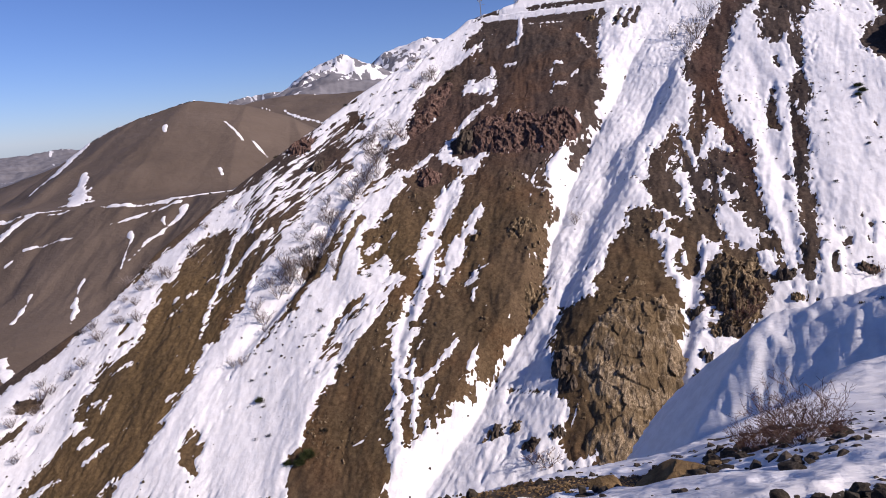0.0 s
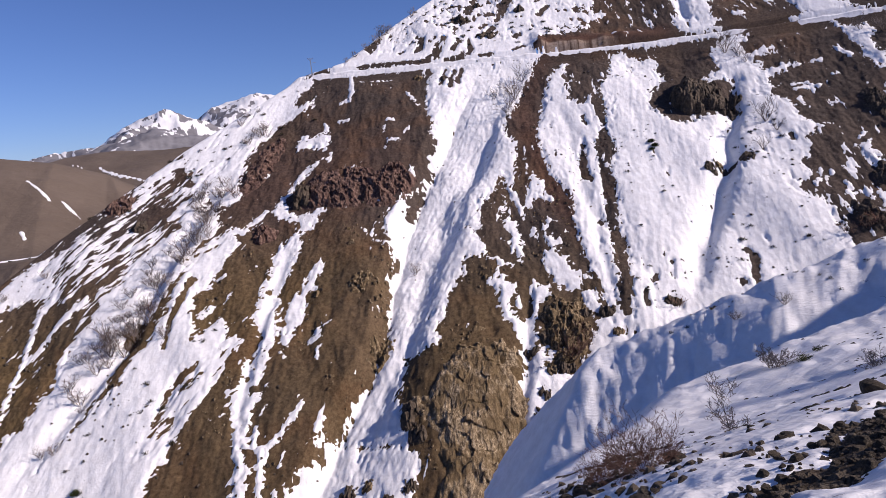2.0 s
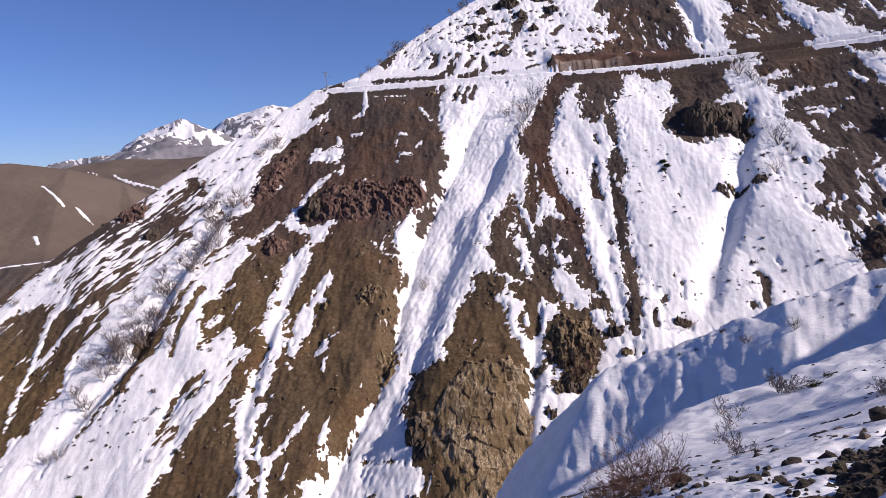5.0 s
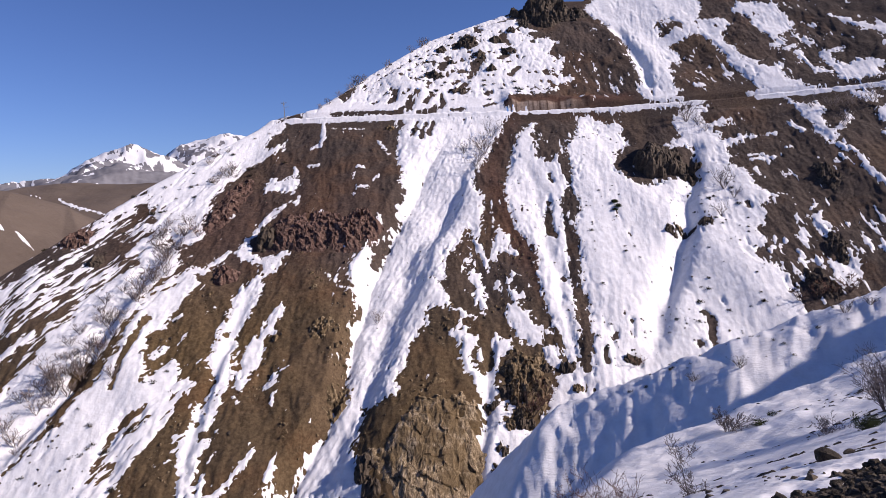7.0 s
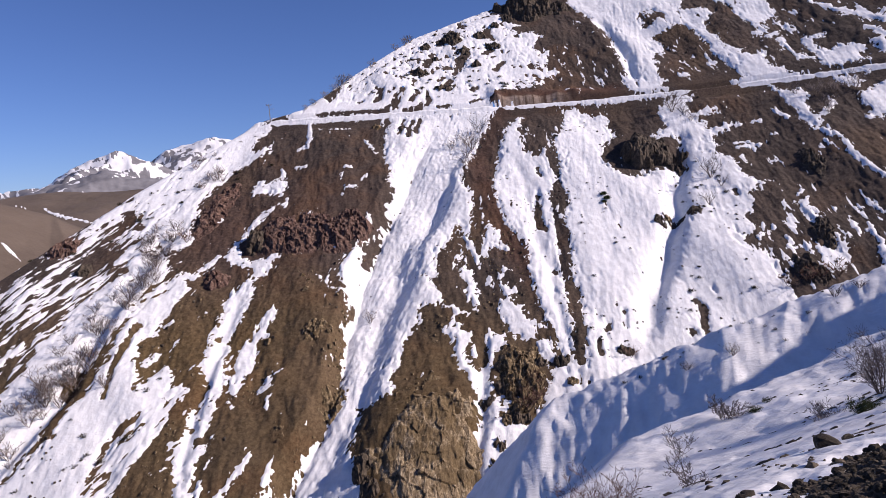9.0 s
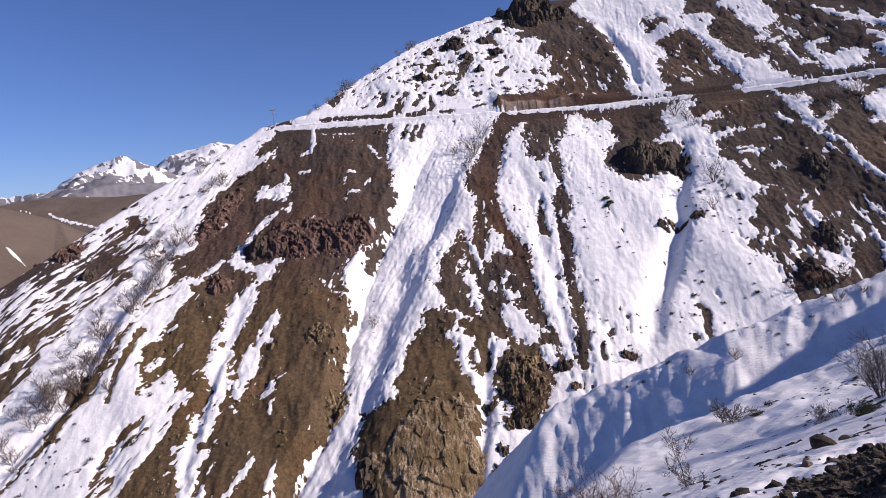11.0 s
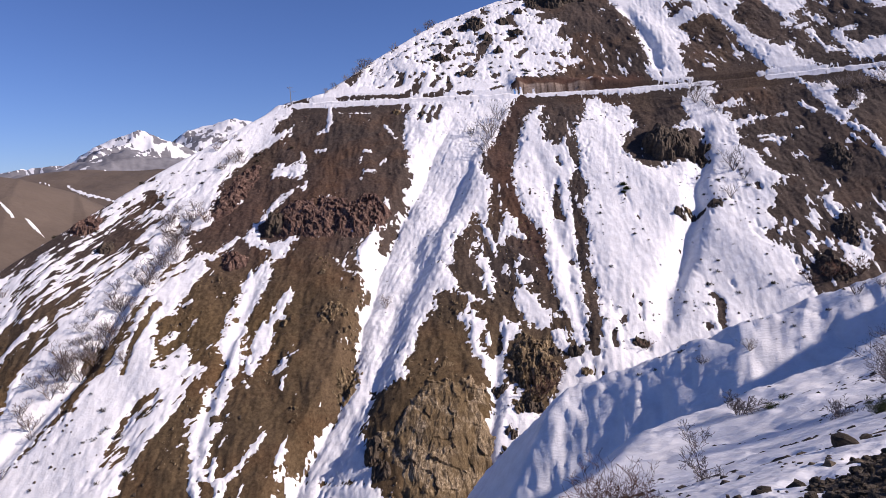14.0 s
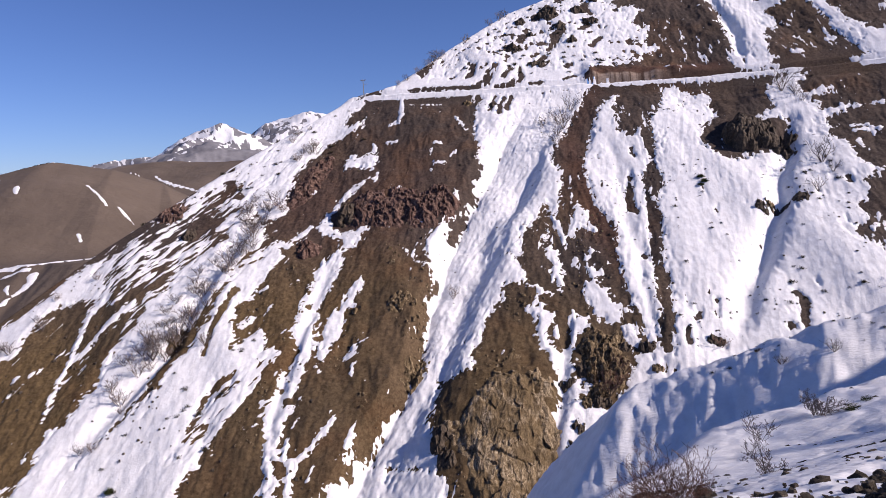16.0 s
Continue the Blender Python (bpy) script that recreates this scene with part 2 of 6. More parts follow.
# the snow chute lies in a lopsided gully: its line, width of the west and east wall, depth
GULLY = [(6.0, 324.8, 10, 20, 1.5), (-6.0, 296.0, 8, 22, 5.0), (-19.5, 268.5, 8, 24, 7.5), (-27.0, 245.0, 7, 24, 8.5), (-33.0, 223.2, 6, 22, 8.0), (-35.5, 204.5, 5, 18, 7.0), (-42.0, 184.5, 6, 20, 7.0), (-48.5, 173.0, 6, 22, 7.0), (-55.0, 160.0, 7, 26, 7.0), (-61.0, 149.0, 8, 28, 7.0), (-74.0, 125.0, 8, 28, 6.0)]
RUNNEL = [(25.3, 319.8, 2.5, 0.6), (11.5, 295.0, 3, 1.1), (0.0, 271.0, 3, 1.0), (-10.7, 245.0, 3, 0.7), (-17.1, 226.5, 3, 0.4), (-22.8, 208.0, 3, 0.3), (-28.3, 189.0, 3, 0.2)]


def gully(x, y):
    d, s, (west_w, east_w, dep) = along(x + 1.2 * fbm(y, x * 0.3, 14, 19, 3), y, GULLY)
    z = -dep * np.clip(1 - d / np.where(s > 0, east_w, west_w), 0, 1) ** 1.2
    d, s, (hw, dep) = along(x + 0.9 * fbm(y, x * 0.3, 9, 18, 3), y, RUNNEL)
    return z - dep * np.clip(1 - d / np.where(s > 0, 1.3 * hw, hw), 0, 1)


def face(x, y, fine=True):
    d, side, _ = along(x, y, CREST)
    back = np.where(side > 0, d, 0.0)
    z = face_plain(x, y)
    s = y - road_line(x)
    z = z + np.interp(s, [-7, -2.6, 2.6, 4.6], [0, 2.03, -2.03, 0]) * smoothstep(-95, -80, x)
    z = z + np.interp(s, [2.5, 4.4, 6.0, 18], [0, 3.2, 3.6, 0]) * (0.65 + 0.5 * fbm(x, s * 0.5, 9, 15, 3)) * smoothstep(30, 36, x) * smoothstep(100, 70, x)
    z = z - 1.7 * (np.sqrt(back * back + 9) - 3)
    away = smoothstep(4, 14, np.abs(s - 1)) * smoothstep(0, 14, np.where(side > 0, 0.0, d))
    z = z + away * 2.2 * fbm(x + 0.35 * y, y * 0.45, 26, 3, 2)
    z = z + 4.0 * np.exp(-((x + 6) / 14) ** 2 - ((y - 188) / 17) ** 2)
    for line in CHANNELS:
        dc, sc, (hw, dep) = along(x + 2.2 * fbm(y, x * 0.2, 18, 14, 2), y, line)
        near_road = smoothstep(2, 12, np.abs(s - 1))
        z = z - near_road * dep * np.exp(-(dc / hw) ** 2)
    z = z + gully(x, y) * smoothstep(3, 14, road_line(x) - y)
    if fine:
        z = z + away * (0.5 * fbm(x, y * 0.7, 5.0, 8, 4, 0.55) + 0.35 * (0.5 - np.abs(fbm(x, y * 0.45, 2.6, 12, 3, 0.6))))
    return z


def near_side(x, y, fine=True):
    z = -1.6 - 0.44 * y + 0.22 * x - 1.3 * np.exp(-((x - 11) ** 2 + (y - 29) ** 2) / 100) + (1.4 + 1.0 * smoothstep(22, 34, x)) * smoothstep(31, 44, y) - 0.75 * np.exp(-((x - 1.5) ** 2 + (y - 22) ** 2) / 60)
    z = z - 0.55 * smoothstep(4, -1, x) * smoothstep(4, 10, y)
    d, side, _ = along(x, y, LIP)
    over = np.where(side > 0, d, 0.0)
    z = z - 0.88 * (np.sqrt(over * over + 4) - 2)
    dr, sr, (zc,) = along(x, y, RIB)
    rib = zc - np.where(sr > 0, 1.7, 1.1) * (np.sqrt(dr * dr + 64) - 8)
    # the added ridge out of view; its rough crest frays the shadow edge
    ds, _, (zs,) = along(x, y, SHADE_SPUR)
    rib = np.maximum(rib, zs - 1.1 * ds + (0.6 * fbm(x, y, 6, 28, 4, 0.65) if fine else 0.0))
    z = smax(z, rib, 3)
    if fine:
        far = smoothstep(15, 60, np.hypot(x, y))
        z = z + far * (0.5 * fbm(x, y, 9, 21, 3) + 0.22 * np.abs(fbm(x, y, 2.4, 24, 3, 0.6))) + 0.10 * fbm(x, y, 1.7, 22, 4, 0.55)
        z = z + smoothstep(45, 75, np.hypot(x, y)) * (0.30 * fbm(x + y, (x - y) * 0.5, 3.6, 26, 3, 0.6) + 0.45 * np.abs(fbm(x, y * 0.7, 3.2, 29, 3, 0.6)))
        z = z + 0.35 * smoothstep(45, 80, np.hypot(x, y)) * fbm(x * 0.6 + y * 0.8, (x * 0.8 - y * 0.6) * 0.4, 13, 25, 3)
    return z


# snow and bare ground on the face, laid in order: centre lines with half-widths, or outlines in plan
COVER = []


def lay(kind, patch, shape):
    COVER.append((kind, patch, shape))


lay("field", "ridge", [(-77, 327.5), (-77.6, 323.6), (-82, 320.2), (-84.3, 315.1), (-82.5, 311.7), (-75.2, 315.8), (-77.2, 309.3), (-81.7, 307.5), (-86.5, 304.6), (-91.2, 302.3), (-93.3, 296.1), (-97.1, 291.4), (-98.2, 286.3), (-100.2, 281.2), (-98.9, 275), (-101, 270.7), (-98, 266.7), (-96.2, 263.8), (-98.3, 260.2), (-100.8, 258.1), (-105.2, 256.6), (-109.5, 260.6), (-114, 266.2), (-119.3, 272), (-123.7, 274.9), (-126.5, 277.3), (-128.3, 281.1), (-128, 285.6), (-133.5, 286.6), (-137.8, 281.9), (-141.2, 278.2), (-142.7, 276.9), (-132.4, 287.5), (-122.9, 296), (-113, 304.9), (-97.8, 318.1), (-86.1, 328.4)])
lay("field", "edge", [(-136.9, 278.7), (-141.5, 275.5), (-148.7, 265.3), (-155.5, 255.1), (-163.6, 242.9), (-175.4, 238), (-180.2, 226.8), (-179.5, 221), (-167.4, 224), (-160.2, 223.4), (-159.3, 229.6), (-164.3, 234.6), (-162.2, 239.3), (-158.2, 243.6), (-158.1, 250), (-153.1, 262.1), (-142.3, 270.5), (-135.4, 274.7)])
lay("streaky", "streak", [(-131.1, 278.4), (-144.9, 269.7), (-153.7, 251.6), (-164.4, 239), (-158.6, 220.6), (-144.9, 217.6), (-143.6, 200.3), (-138.6, 210), (-131.4, 226.8), (-128.1, 240), (-122.2, 251.7), (-121.3, 267.1)])
lay("bare_field", "", [(-129.9, 273.7), (-133.1, 268.7), (-128.9, 265.1), (-131.7, 261.7), (-126.4, 255.4), (-128.2, 249.7), (-134.1, 247.6), (-134.1, 241.7), (-135.4, 235.6), (-127.5, 238.5), (-125.9, 244.3), (-122.9, 251.4), (-123.3, 259.3), (-120.6, 265.2), (-125.1, 271.5)])
lay("bare_field", "", [(-155.8, 231), (-150.6, 234.3), (-144.1, 231.8), (-143.6, 228.1), (-147.8, 223.3), (-150.5, 218.1), (-155.6, 220), (-159.6, 225), (-156.7, 224.6), (-154.7, 226.3)])
lay("bare", "", [(-136.4, 221.2, 1.2), (-138.7, 216.3, 1.4), (-140.7, 213.2, 0.9)])
lay("bare", "", [(-138.4, 228.1, 1.4), (-134.3, 227.5, 1.6)])
lay("field", "edge", [(-175.7, 238.5), (-181.2, 228.4), (-185.1, 220.9), (-190.5, 216.2), (-194.3, 209.1), (-196.6, 204.6), (-201.7, 198), (-204.5, 192.6), (-208.7, 187.3), (-210.7, 183.1), (-214, 177.2), (-218, 172.2), (-224.2, 167), (-229.6, 161.2), (-238.8, 153.8), (-212.1, 129.7), (-193.3, 134.6), (-194.9, 137.5), (-194.1, 140.5), (-192.6, 144.2), (-190.7, 147.6), (-188.6, 150.9), (-184.9, 155.5), (-189.3, 156.2), (-191.4, 160.2), (-190.8, 162.6), (-187.6, 165), (-191.1, 167.6), (-191.8, 171.8), (-189.3, 173.6), (-184.3, 175.4), (-181.4, 180.1), (-181, 184.9), (-182.7, 189.8), (-182.7, 194.7), (-183.7, 200), (-179.5, 204.1), (-179.7, 208.5), (-178.8, 213.4), (-178, 218.5), (-174.7, 222.3), (-168.3, 225.5)])
lay("bare", "", [(-214.8, 146.9, 1.2), (-212.3, 149.6, 1.7), (-210.3, 154, 0.7)])
lay("bare", "", [(-216.2, 157.4, 1.7), (-210.6, 159.7, 2)])
lay("bare", "", [(-188.1, 178.8, 0.5), (-183.8, 181.6, 0.5)])
lay("bare", "", [(-189.5, 185.9, 0.5), (-190.5, 182.6, 0.5)])
lay("strip", "edge", [(-179.3, 173.7, 0.7), (-182, 171.3, 0.7), (-184.8, 169.5, 0.5)])
lay("strip", "remnant", [(-186.5, 159.9, 0.9), (-182.7, 161.3, 0.7)])
lay("strip", "remnant", [(-180.2, 159.4, 0.9), (-179.9, 163, 0.5)])
lay("strip", "remnant", [(-182, 149, 0.7), (-180.8, 150.5, 0.9), (-177.9, 152.3, 0.4)])
lay("strip", "remnant", [(-179.7, 145.7, 0.4), (-175.7, 145.6, 0.9), (-174, 148.5, 0.9), (-171.4, 150.7, 0.4)])
lay("strip", "remnant", [(-189.9, 136.1, 1.6), (-187.3, 138.5, 1.1), (-183.1, 140.5, 0.7)])
lay("strip", "remnant", [(-163.9, 137.3, 0.8), (-163.3, 140.6, 0.8), (-161.9, 141.7, 0.4)])
lay("strip", "remnant", [(-168.5, 197.2, 0.9), (-166.1, 199.4, 0.9)])
lay("strip", "remnant", [(-174, 195.6, 0.9), (-172.9, 196.4, 0.5)])
lay("strip", "remnant", [(-153.6, 172.8, 0.6), (-153.4, 174.7, 0.6)])
lay("strip", "branch", [(-158.4, 222.7, 2.2), (-160.2, 218.5, 1.7), (-159.9, 213.2, 1.2), (-158.9, 207.8, 1.2), (-157.7, 202.4, 1.4), (-158.2, 198.1, 0.7), (-157.1, 193.9, 0.9), (-156.6, 189, 0.7), (-154.9, 183.4, 0.3)])
lay("strip", "branch", [(-143.9, 220.6, 1.4), (-148.2, 216.4, 1.6), (-152.1, 211.2, 1.4), (-154.1, 205.2, 1.2), (-156.9, 202.8, 0.9)])
lay("field", "gully", [(-119.3, 272), (-113, 266.1), (-105.1, 256.1), (-101.6, 245.8), (-107.1, 240.3), (-109.7, 233.3), (-112.9, 228.8), (-114.8, 221.1), (-118.7, 216.2), (-122.8, 208.4), (-136.2, 213.8), (-134.4, 219.6), (-134.3, 225.2), (-134, 228.7), (-130.6, 234.4), (-127.6, 236.8), (-125.2, 240.8), (-122.6, 244.7), (-118.8, 249.1), (-123.8, 256.2), (-123.6, 261.2), (-122.4, 269.4)])
lay("field", "gully", [(-115.3, 250.3), (-123.9, 245.8), (-128.1, 240), (-132.4, 232), (-132.7, 226.9), (-137.9, 224.3), (-138.8, 220.9), (-138.4, 212.1), (-140.7, 209.1), (-142, 204.2), (-143.6, 200.3), (-143.6, 193.4), (-145.8, 190.7), (-146.1, 187), (-147.1, 182.4), (-151.8, 180.3), (-151.3, 175.8), (-150.7, 173), (-150.2, 168.6), (-151.2, 164.9), (-152, 159.2), (-153.2, 154.4), (-155, 150.6), (-156.3, 147.7), (-158.4, 144.5), (-160.8, 141.7), (-158.7, 136.3), (-132.1, 138.7), (-134.8, 175.1), (-124.5, 190.6), (-119, 209.2), (-110.9, 225.8), (-108, 244.9)])
lay("field", "west", [(-100.3, 244.3), (-93.7, 242.7), (-91.8, 238.5), (-94.3, 236), (-96.2, 231.2), (-98.6, 227.1), (-99.1, 223), (-102.5, 222), (-103.3, 217.7), (-102.6, 213.4), (-100.2, 209.1), (-100.1, 204.9), (-96, 209.5), (-91.7, 211.4), (-88.1, 209.6), (-87.6, 205.3), (-81.8, 203.4), (-85.4, 198.6), (-86.9, 193), (-89.9, 187.4), (-92.5, 183), (-94.8, 176.9), (-95.9, 172.5), (-98, 168.8), (-98.8, 166), (-99.8, 162.8), (-99.8, 159.3), (-99.8, 155.7), (-101.6, 153.8), (-103.8, 152.5), (-100.8, 148.7), (-100.9, 144.8), (-99.6, 141), (-137.7, 138), (-140.8, 162.6), (-135.7, 176.7), (-120.5, 192.1), (-117.5, 206), (-111.5, 215), (-110.7, 228.4), (-106.2, 239.5)])
lay("bare_field", "", [(-100.6, 195), (-95.8, 196.8), (-91.8, 195.1), (-93.8, 191.2), (-97.8, 187.8), (-100.2, 185.4), (-100.4, 180.9), (-101.1, 177.4), (-104.1, 174.7), (-106.5, 173.2), (-104.8, 176.4), (-105.2, 179.8), (-105.2, 182.4), (-104.7, 186.2), (-103, 189.9)])
lay("bare_field", "", [(-112.6, 211.4), (-114.2, 209.5), (-113.9, 206), (-116.1, 202.8), (-119, 201.4), (-123.4, 205.2), (-123.9, 209.4), (-121.1, 213.6)])
lay("streaky", "fan", [(-86.8, 201.5), (-95.5, 195.9), (-101.2, 188), (-104.1, 174.7), (-109.8, 168.8), (-101.5, 168.6), (-96.8, 177), (-90, 186.6), (-84.9, 195.6)])
lay("streaky", "fan", [(-82.4, 206.3), (-88.4, 204.8), (-94.9, 198.4), (-101.8, 189.5), (-106.2, 180.7), (-105.6, 176.1), (-100.9, 175.9), (-92.2, 186.6), (-87.2, 193.5), (-85.7, 199.5)])
lay("bare", "", [(-105.9, 225.2, 1.3), (-106.9, 220.2, 0.9), (-107.9, 214.8, 1.1), (-108.9, 211, 0.8), (-109, 206.5, 0.6), (-108.7, 202.8, 0.8)])
lay("bare", "", [(-119.5, 197.5, 0.8), (-123.4, 195.6, 0.8)])
lay("bare", "", [(-139.7, 153.9, 1.8), (-139.4, 150.2, 2), (-135.9, 151.8, 1.6)])
lay("bare", "", [(-138.2, 148.3, 1.6), (-133.4, 145.5, 0.6)])
lay("strip", "gully", [(-111.4, 253.7, 1.5), (-115, 249.3, 1.9)])
lay("strip", "ledge", [(-85.8, 254.3, 1.2), (-89.7, 248.9, 1.9), (-91.7, 244.4, 1.4), (-96.2, 245.5, 1.4), (-98.8, 243.5, 1.8)])
lay("field", "ledge", [(-62.2, 284.3), (-62.6, 277.8), (-66.5, 277.9), (-68.7, 274), (-72.1, 271.8), (-74.3, 268.3), (-75.9, 265.1), (-78, 261.8), (-78.1, 258.5), (-75.9, 254.8), (-71.1, 252.7), (-64.6, 253.8), (-59.2, 253.9), (-62.9, 250.9), (-64.7, 248.2), (-65.6, 245.1), (-70, 243.7), (-72.1, 247.4), (-76.1, 250.8), (-80.7, 251.6), (-83.3, 253.2), (-83, 256.4), (-80.8, 261.2), (-78, 266.1), (-75.6, 270.1), (-74, 274.2), (-70.2, 276.5), (-65.6, 279.7)])
lay("field", "ledge", [(-79.2, 292.3), (-76.8, 295.7), (-72.6, 292.5), (-68.9, 294.6), (-65.5, 294.1), (-64.1, 289.9), (-65.3, 285.1), (-68.8, 284), (-71.8, 287.9), (-75.3, 285.2), (-78.7, 285.1), (-79, 289.1)])
lay("strip", "ledge", [(-67.7, 299.8, 0.8), (-65.9, 295, 1.1)])
lay("field", "thin", [(-63.3, 249.1), (-65.2, 245.5), (-69.2, 243.7), (-69.1, 241.5), (-66.3, 240), (-68.5, 238.2), (-69.6, 233.7), (-70.4, 229.7), (-70.6, 226), (-72.2, 221.9), (-73.1, 216.1), (-71.4, 210.7), (-71.2, 204.8), (-72.4, 200.8), (-71.2, 198.2), (-72.4, 196.6), (-72.8, 194.1), (-73.5, 190.7), (-74.6, 188.5), (-73.7, 186.4), (-70.1, 189.5), (-68.9, 188.6), (-71.5, 186.4), (-73.3, 184.2), (-73.3, 181.5), (-74, 178.3), (-72.9, 173.2), (-77.6, 173.3), (-77.4, 176.6), (-77, 179.4), (-78.5, 182.5), (-80.5, 186.2), (-81.2, 189.3), (-80.6, 192.6), (-79.6, 196.6), (-77.6, 199.5), (-77.4, 202.9), (-76.3, 205.2), (-78.5, 208.2), (-80.2, 211.4), (-80.2, 216), (-80, 222.2), (-78.7, 226.7), (-78.4, 231.4), (-78.8, 235.2), (-77.5, 238.6), (-75.2, 242), (-71.7, 245.5), (-69.2, 248.8)])
lay("bare", "", [(-77.2, 220.9, 0.6), (-76.8, 221.4, 0.4)])
lay("bare", "", [(-78, 192.6, 0.6), (-76.5, 192.5, 0.6)])
lay("bare", "", [(-75, 187.5, 0.7), (-74.5, 188.2, 0.6)])
lay("field", "branch", [(-59.9, 231.4), (-58.1, 229.3), (-58.7, 226.4), (-60.1, 223.4), (-59.1, 221.3), (-62.4, 219.8), (-62.8, 217.1), (-62.1, 213.4), (-62.5, 210.9), (-64.7, 208.1), (-65.7, 204.4), (-65.9, 201.4), (-67.2, 198.1), (-68.3, 198.4), (-68.8, 202.3), (-69.7, 204), (-69.2, 207.9), (-69.2, 211.8), (-69.9, 214.8), (-68.7, 217.8), (-66.4, 220.3), (-65.2, 222), (-64.3, 224.8), (-62.5, 228.8)])
lay("strip", "branch", [(-71, 215.3, 0.6), (-71.1, 209.8, 0.6)])
lay("field", "remnant", [(-53.7, 208.7), (-54.7, 207.2), (-55.5, 203.5), (-57.2, 202.9), (-59.3, 204.1), (-60.1, 203.4), (-58.3, 206.5), (-56.6, 207.5)])
lay("strip", "remnant", [(-56, 201.2, 0.8), (-56.6, 197.8, 0.8)])
lay("strip", "remnant", [(-58.6, 184.3, 0.9), (-60.2, 180.9, 0.9), (-62.1, 178.3, 0.9), (-63.9, 175.9, 0.9), (-64.6, 174.5, 0.9)])
lay("strip", "remnant", [(-52.9, 179.9, 0.5), (-52.7, 177, 0.7), (-52.1, 175.3, 1.2)])
lay("strip", "remnant", [(-71.1, 178, 0.7), (-70.7, 174, 1.1)])
lay("strip", "remnant", [(-86.3, 229.3, 0.4), (-83.7, 230.6, 0.3)])
lay("strip", "remnant", [(-96.4, 225.4, 0.4), (-94.2, 226.7, 0.4)])
lay("strip", "remnant", [(-91.6, 216.6, 0.4), (-90.3, 220, 0.6)])
lay("strip", "remnant", [(-99.7, 211.4, 1), (-97.8, 213.8, 1), (-95.7, 215.8, 0.6)])
lay("strip", "thin", [(-79.3, 184.3, 0.9), (-76.6, 177.1, 1.3), (-76, 172.2, 1.3), (-73.2, 167.9, 1.8), (-72.4, 162.3, 2.4), (-70.3, 158.3, 1.7)])
lay("field", "foot", [(-73.9, 155.8), (-70.9, 157.3), (-67.2, 156.7), (-64, 160.7), (-62, 162.6), (-57.6, 165.8), (-56.4, 168.1), (-52, 171.2), (-49.5, 175.6), (-46.5, 180.1), (-23.3, 170.4), (-21.4, 166.5), (-22.7, 162.9), (-23.8, 158.3), (-20.6, 155.8), (-13.4, 157.9), (-16.1, 154), (-21.7, 151.4), (-36.2, 147.8), (-71.1, 144.3), (-71.2, 149.3)])
lay("bare", "", [(-69.1, 161.9, 1.2), (-67.6, 158, 1.4)])
lay("strip", "thin", [(-71.3, 178.4, 0.5), (-70.4, 174.5, 0.5), (-68.2, 171.3, 1.2), (-67.6, 167.3, 1.4), (-66.7, 162.9, 1.4), (-65.4, 159.2, 1)])
lay("strip", "branch", [(-58.4, 183.6, 0.9), (-61, 180.5, 0.7), (-63, 177.3, 0.7), (-65.2, 175.1, 0.7), (-66.6, 172.1, 0.9)])
lay("strip", "remnant", [(-51.8, 181.9, 0.5), (-51.9, 178.3, 0.7), (-51, 176.7, 1.1), (-48.8, 176.6, 1.1)])
lay("strip", "remnant", [(-61.8, 172.4, 0.5), (-62.6, 168.6, 0.5)])
lay("field", "lobe", [(-46.3, 242.5), (-44.6, 243.9), (-42.2, 241.6), (-39.8, 238.6), (-36.9, 236.8), (-35.6, 238.5), (-37.6, 244.3), (-36.5, 250.3), (-33.5, 254.5), (-29.4, 259.2), (-26.2, 262.6), (-24.3, 263.2), (-28.3, 257.1), (-29.2, 253.4), (-28.8, 250.6), (-26.2, 252), (-24, 252.4), (-23.6, 241.4), (-32.6, 236.6), (-36.5, 236.3), (-40.8, 237.9)])
lay("field", "chute", [(-18.9, 327.6), (-18.4, 324.6), (-20.2, 315.6), (-21.2, 304.5), (-20.5, 296.9), (-17.6, 290.8), (-20.6, 286.9), (-17.2, 284.5), (-17.8, 281.7), (-19.5, 275.6), (-18.9, 271.2), (-22.1, 267.1), (-22.4, 264.3), (-23.5, 260.2), (-25.2, 254), (-29.1, 248.3), (-16.2, 245.7), (-2, 238.3), (0.5, 241.7), (-0.5, 246.9), (3.3, 251.9), (6.8, 257.7), (8.6, 261.8), (10.8, 263), (11.7, 256.1), (15.8, 260.7), (15.5, 267.7), (17.7, 276.2), (15.2, 279.8), (13.5, 283.1), (13.5, 288.3), (19.6, 298.9), (24.3, 307.7), (28.7, 316), (31.4, 323.4), (34.3, 327.6)])
lay("field", "chute", [(-36.9, 236.8), (-34.2, 236.8), (-34, 234), (-31.8, 234.4), (-31, 233.4), (-32.7, 228.3), (-34.5, 224.9), (-34.6, 220.7), (-33.8, 216.1), (-33.7, 209.4), (-34.9, 205.7), (-35.8, 200.2), (-38.5, 195), (-40.9, 191), (-43, 187.5), (-45, 182.9), (-46.4, 178.4), (-24.8, 170.8), (-26.6, 179.1), (-28.8, 185.3), (-28.2, 190.6), (-26.3, 194.6), (-27.8, 199), (-22.8, 197.5), (-17, 197.5), (-15.9, 199.2), (-16.7, 204.1), (-14.6, 207.8), (-12.7, 213.5), (-11.9, 217.6), (-8.7, 220.8), (-6.2, 223.7), (-8.1, 226.9), (-4.3, 229.7), (-1.2, 228.3), (1.4, 230.4), (0, 234.4), (-2.3, 238.3), (-16.2, 250.7), (-29.1, 250.4)])
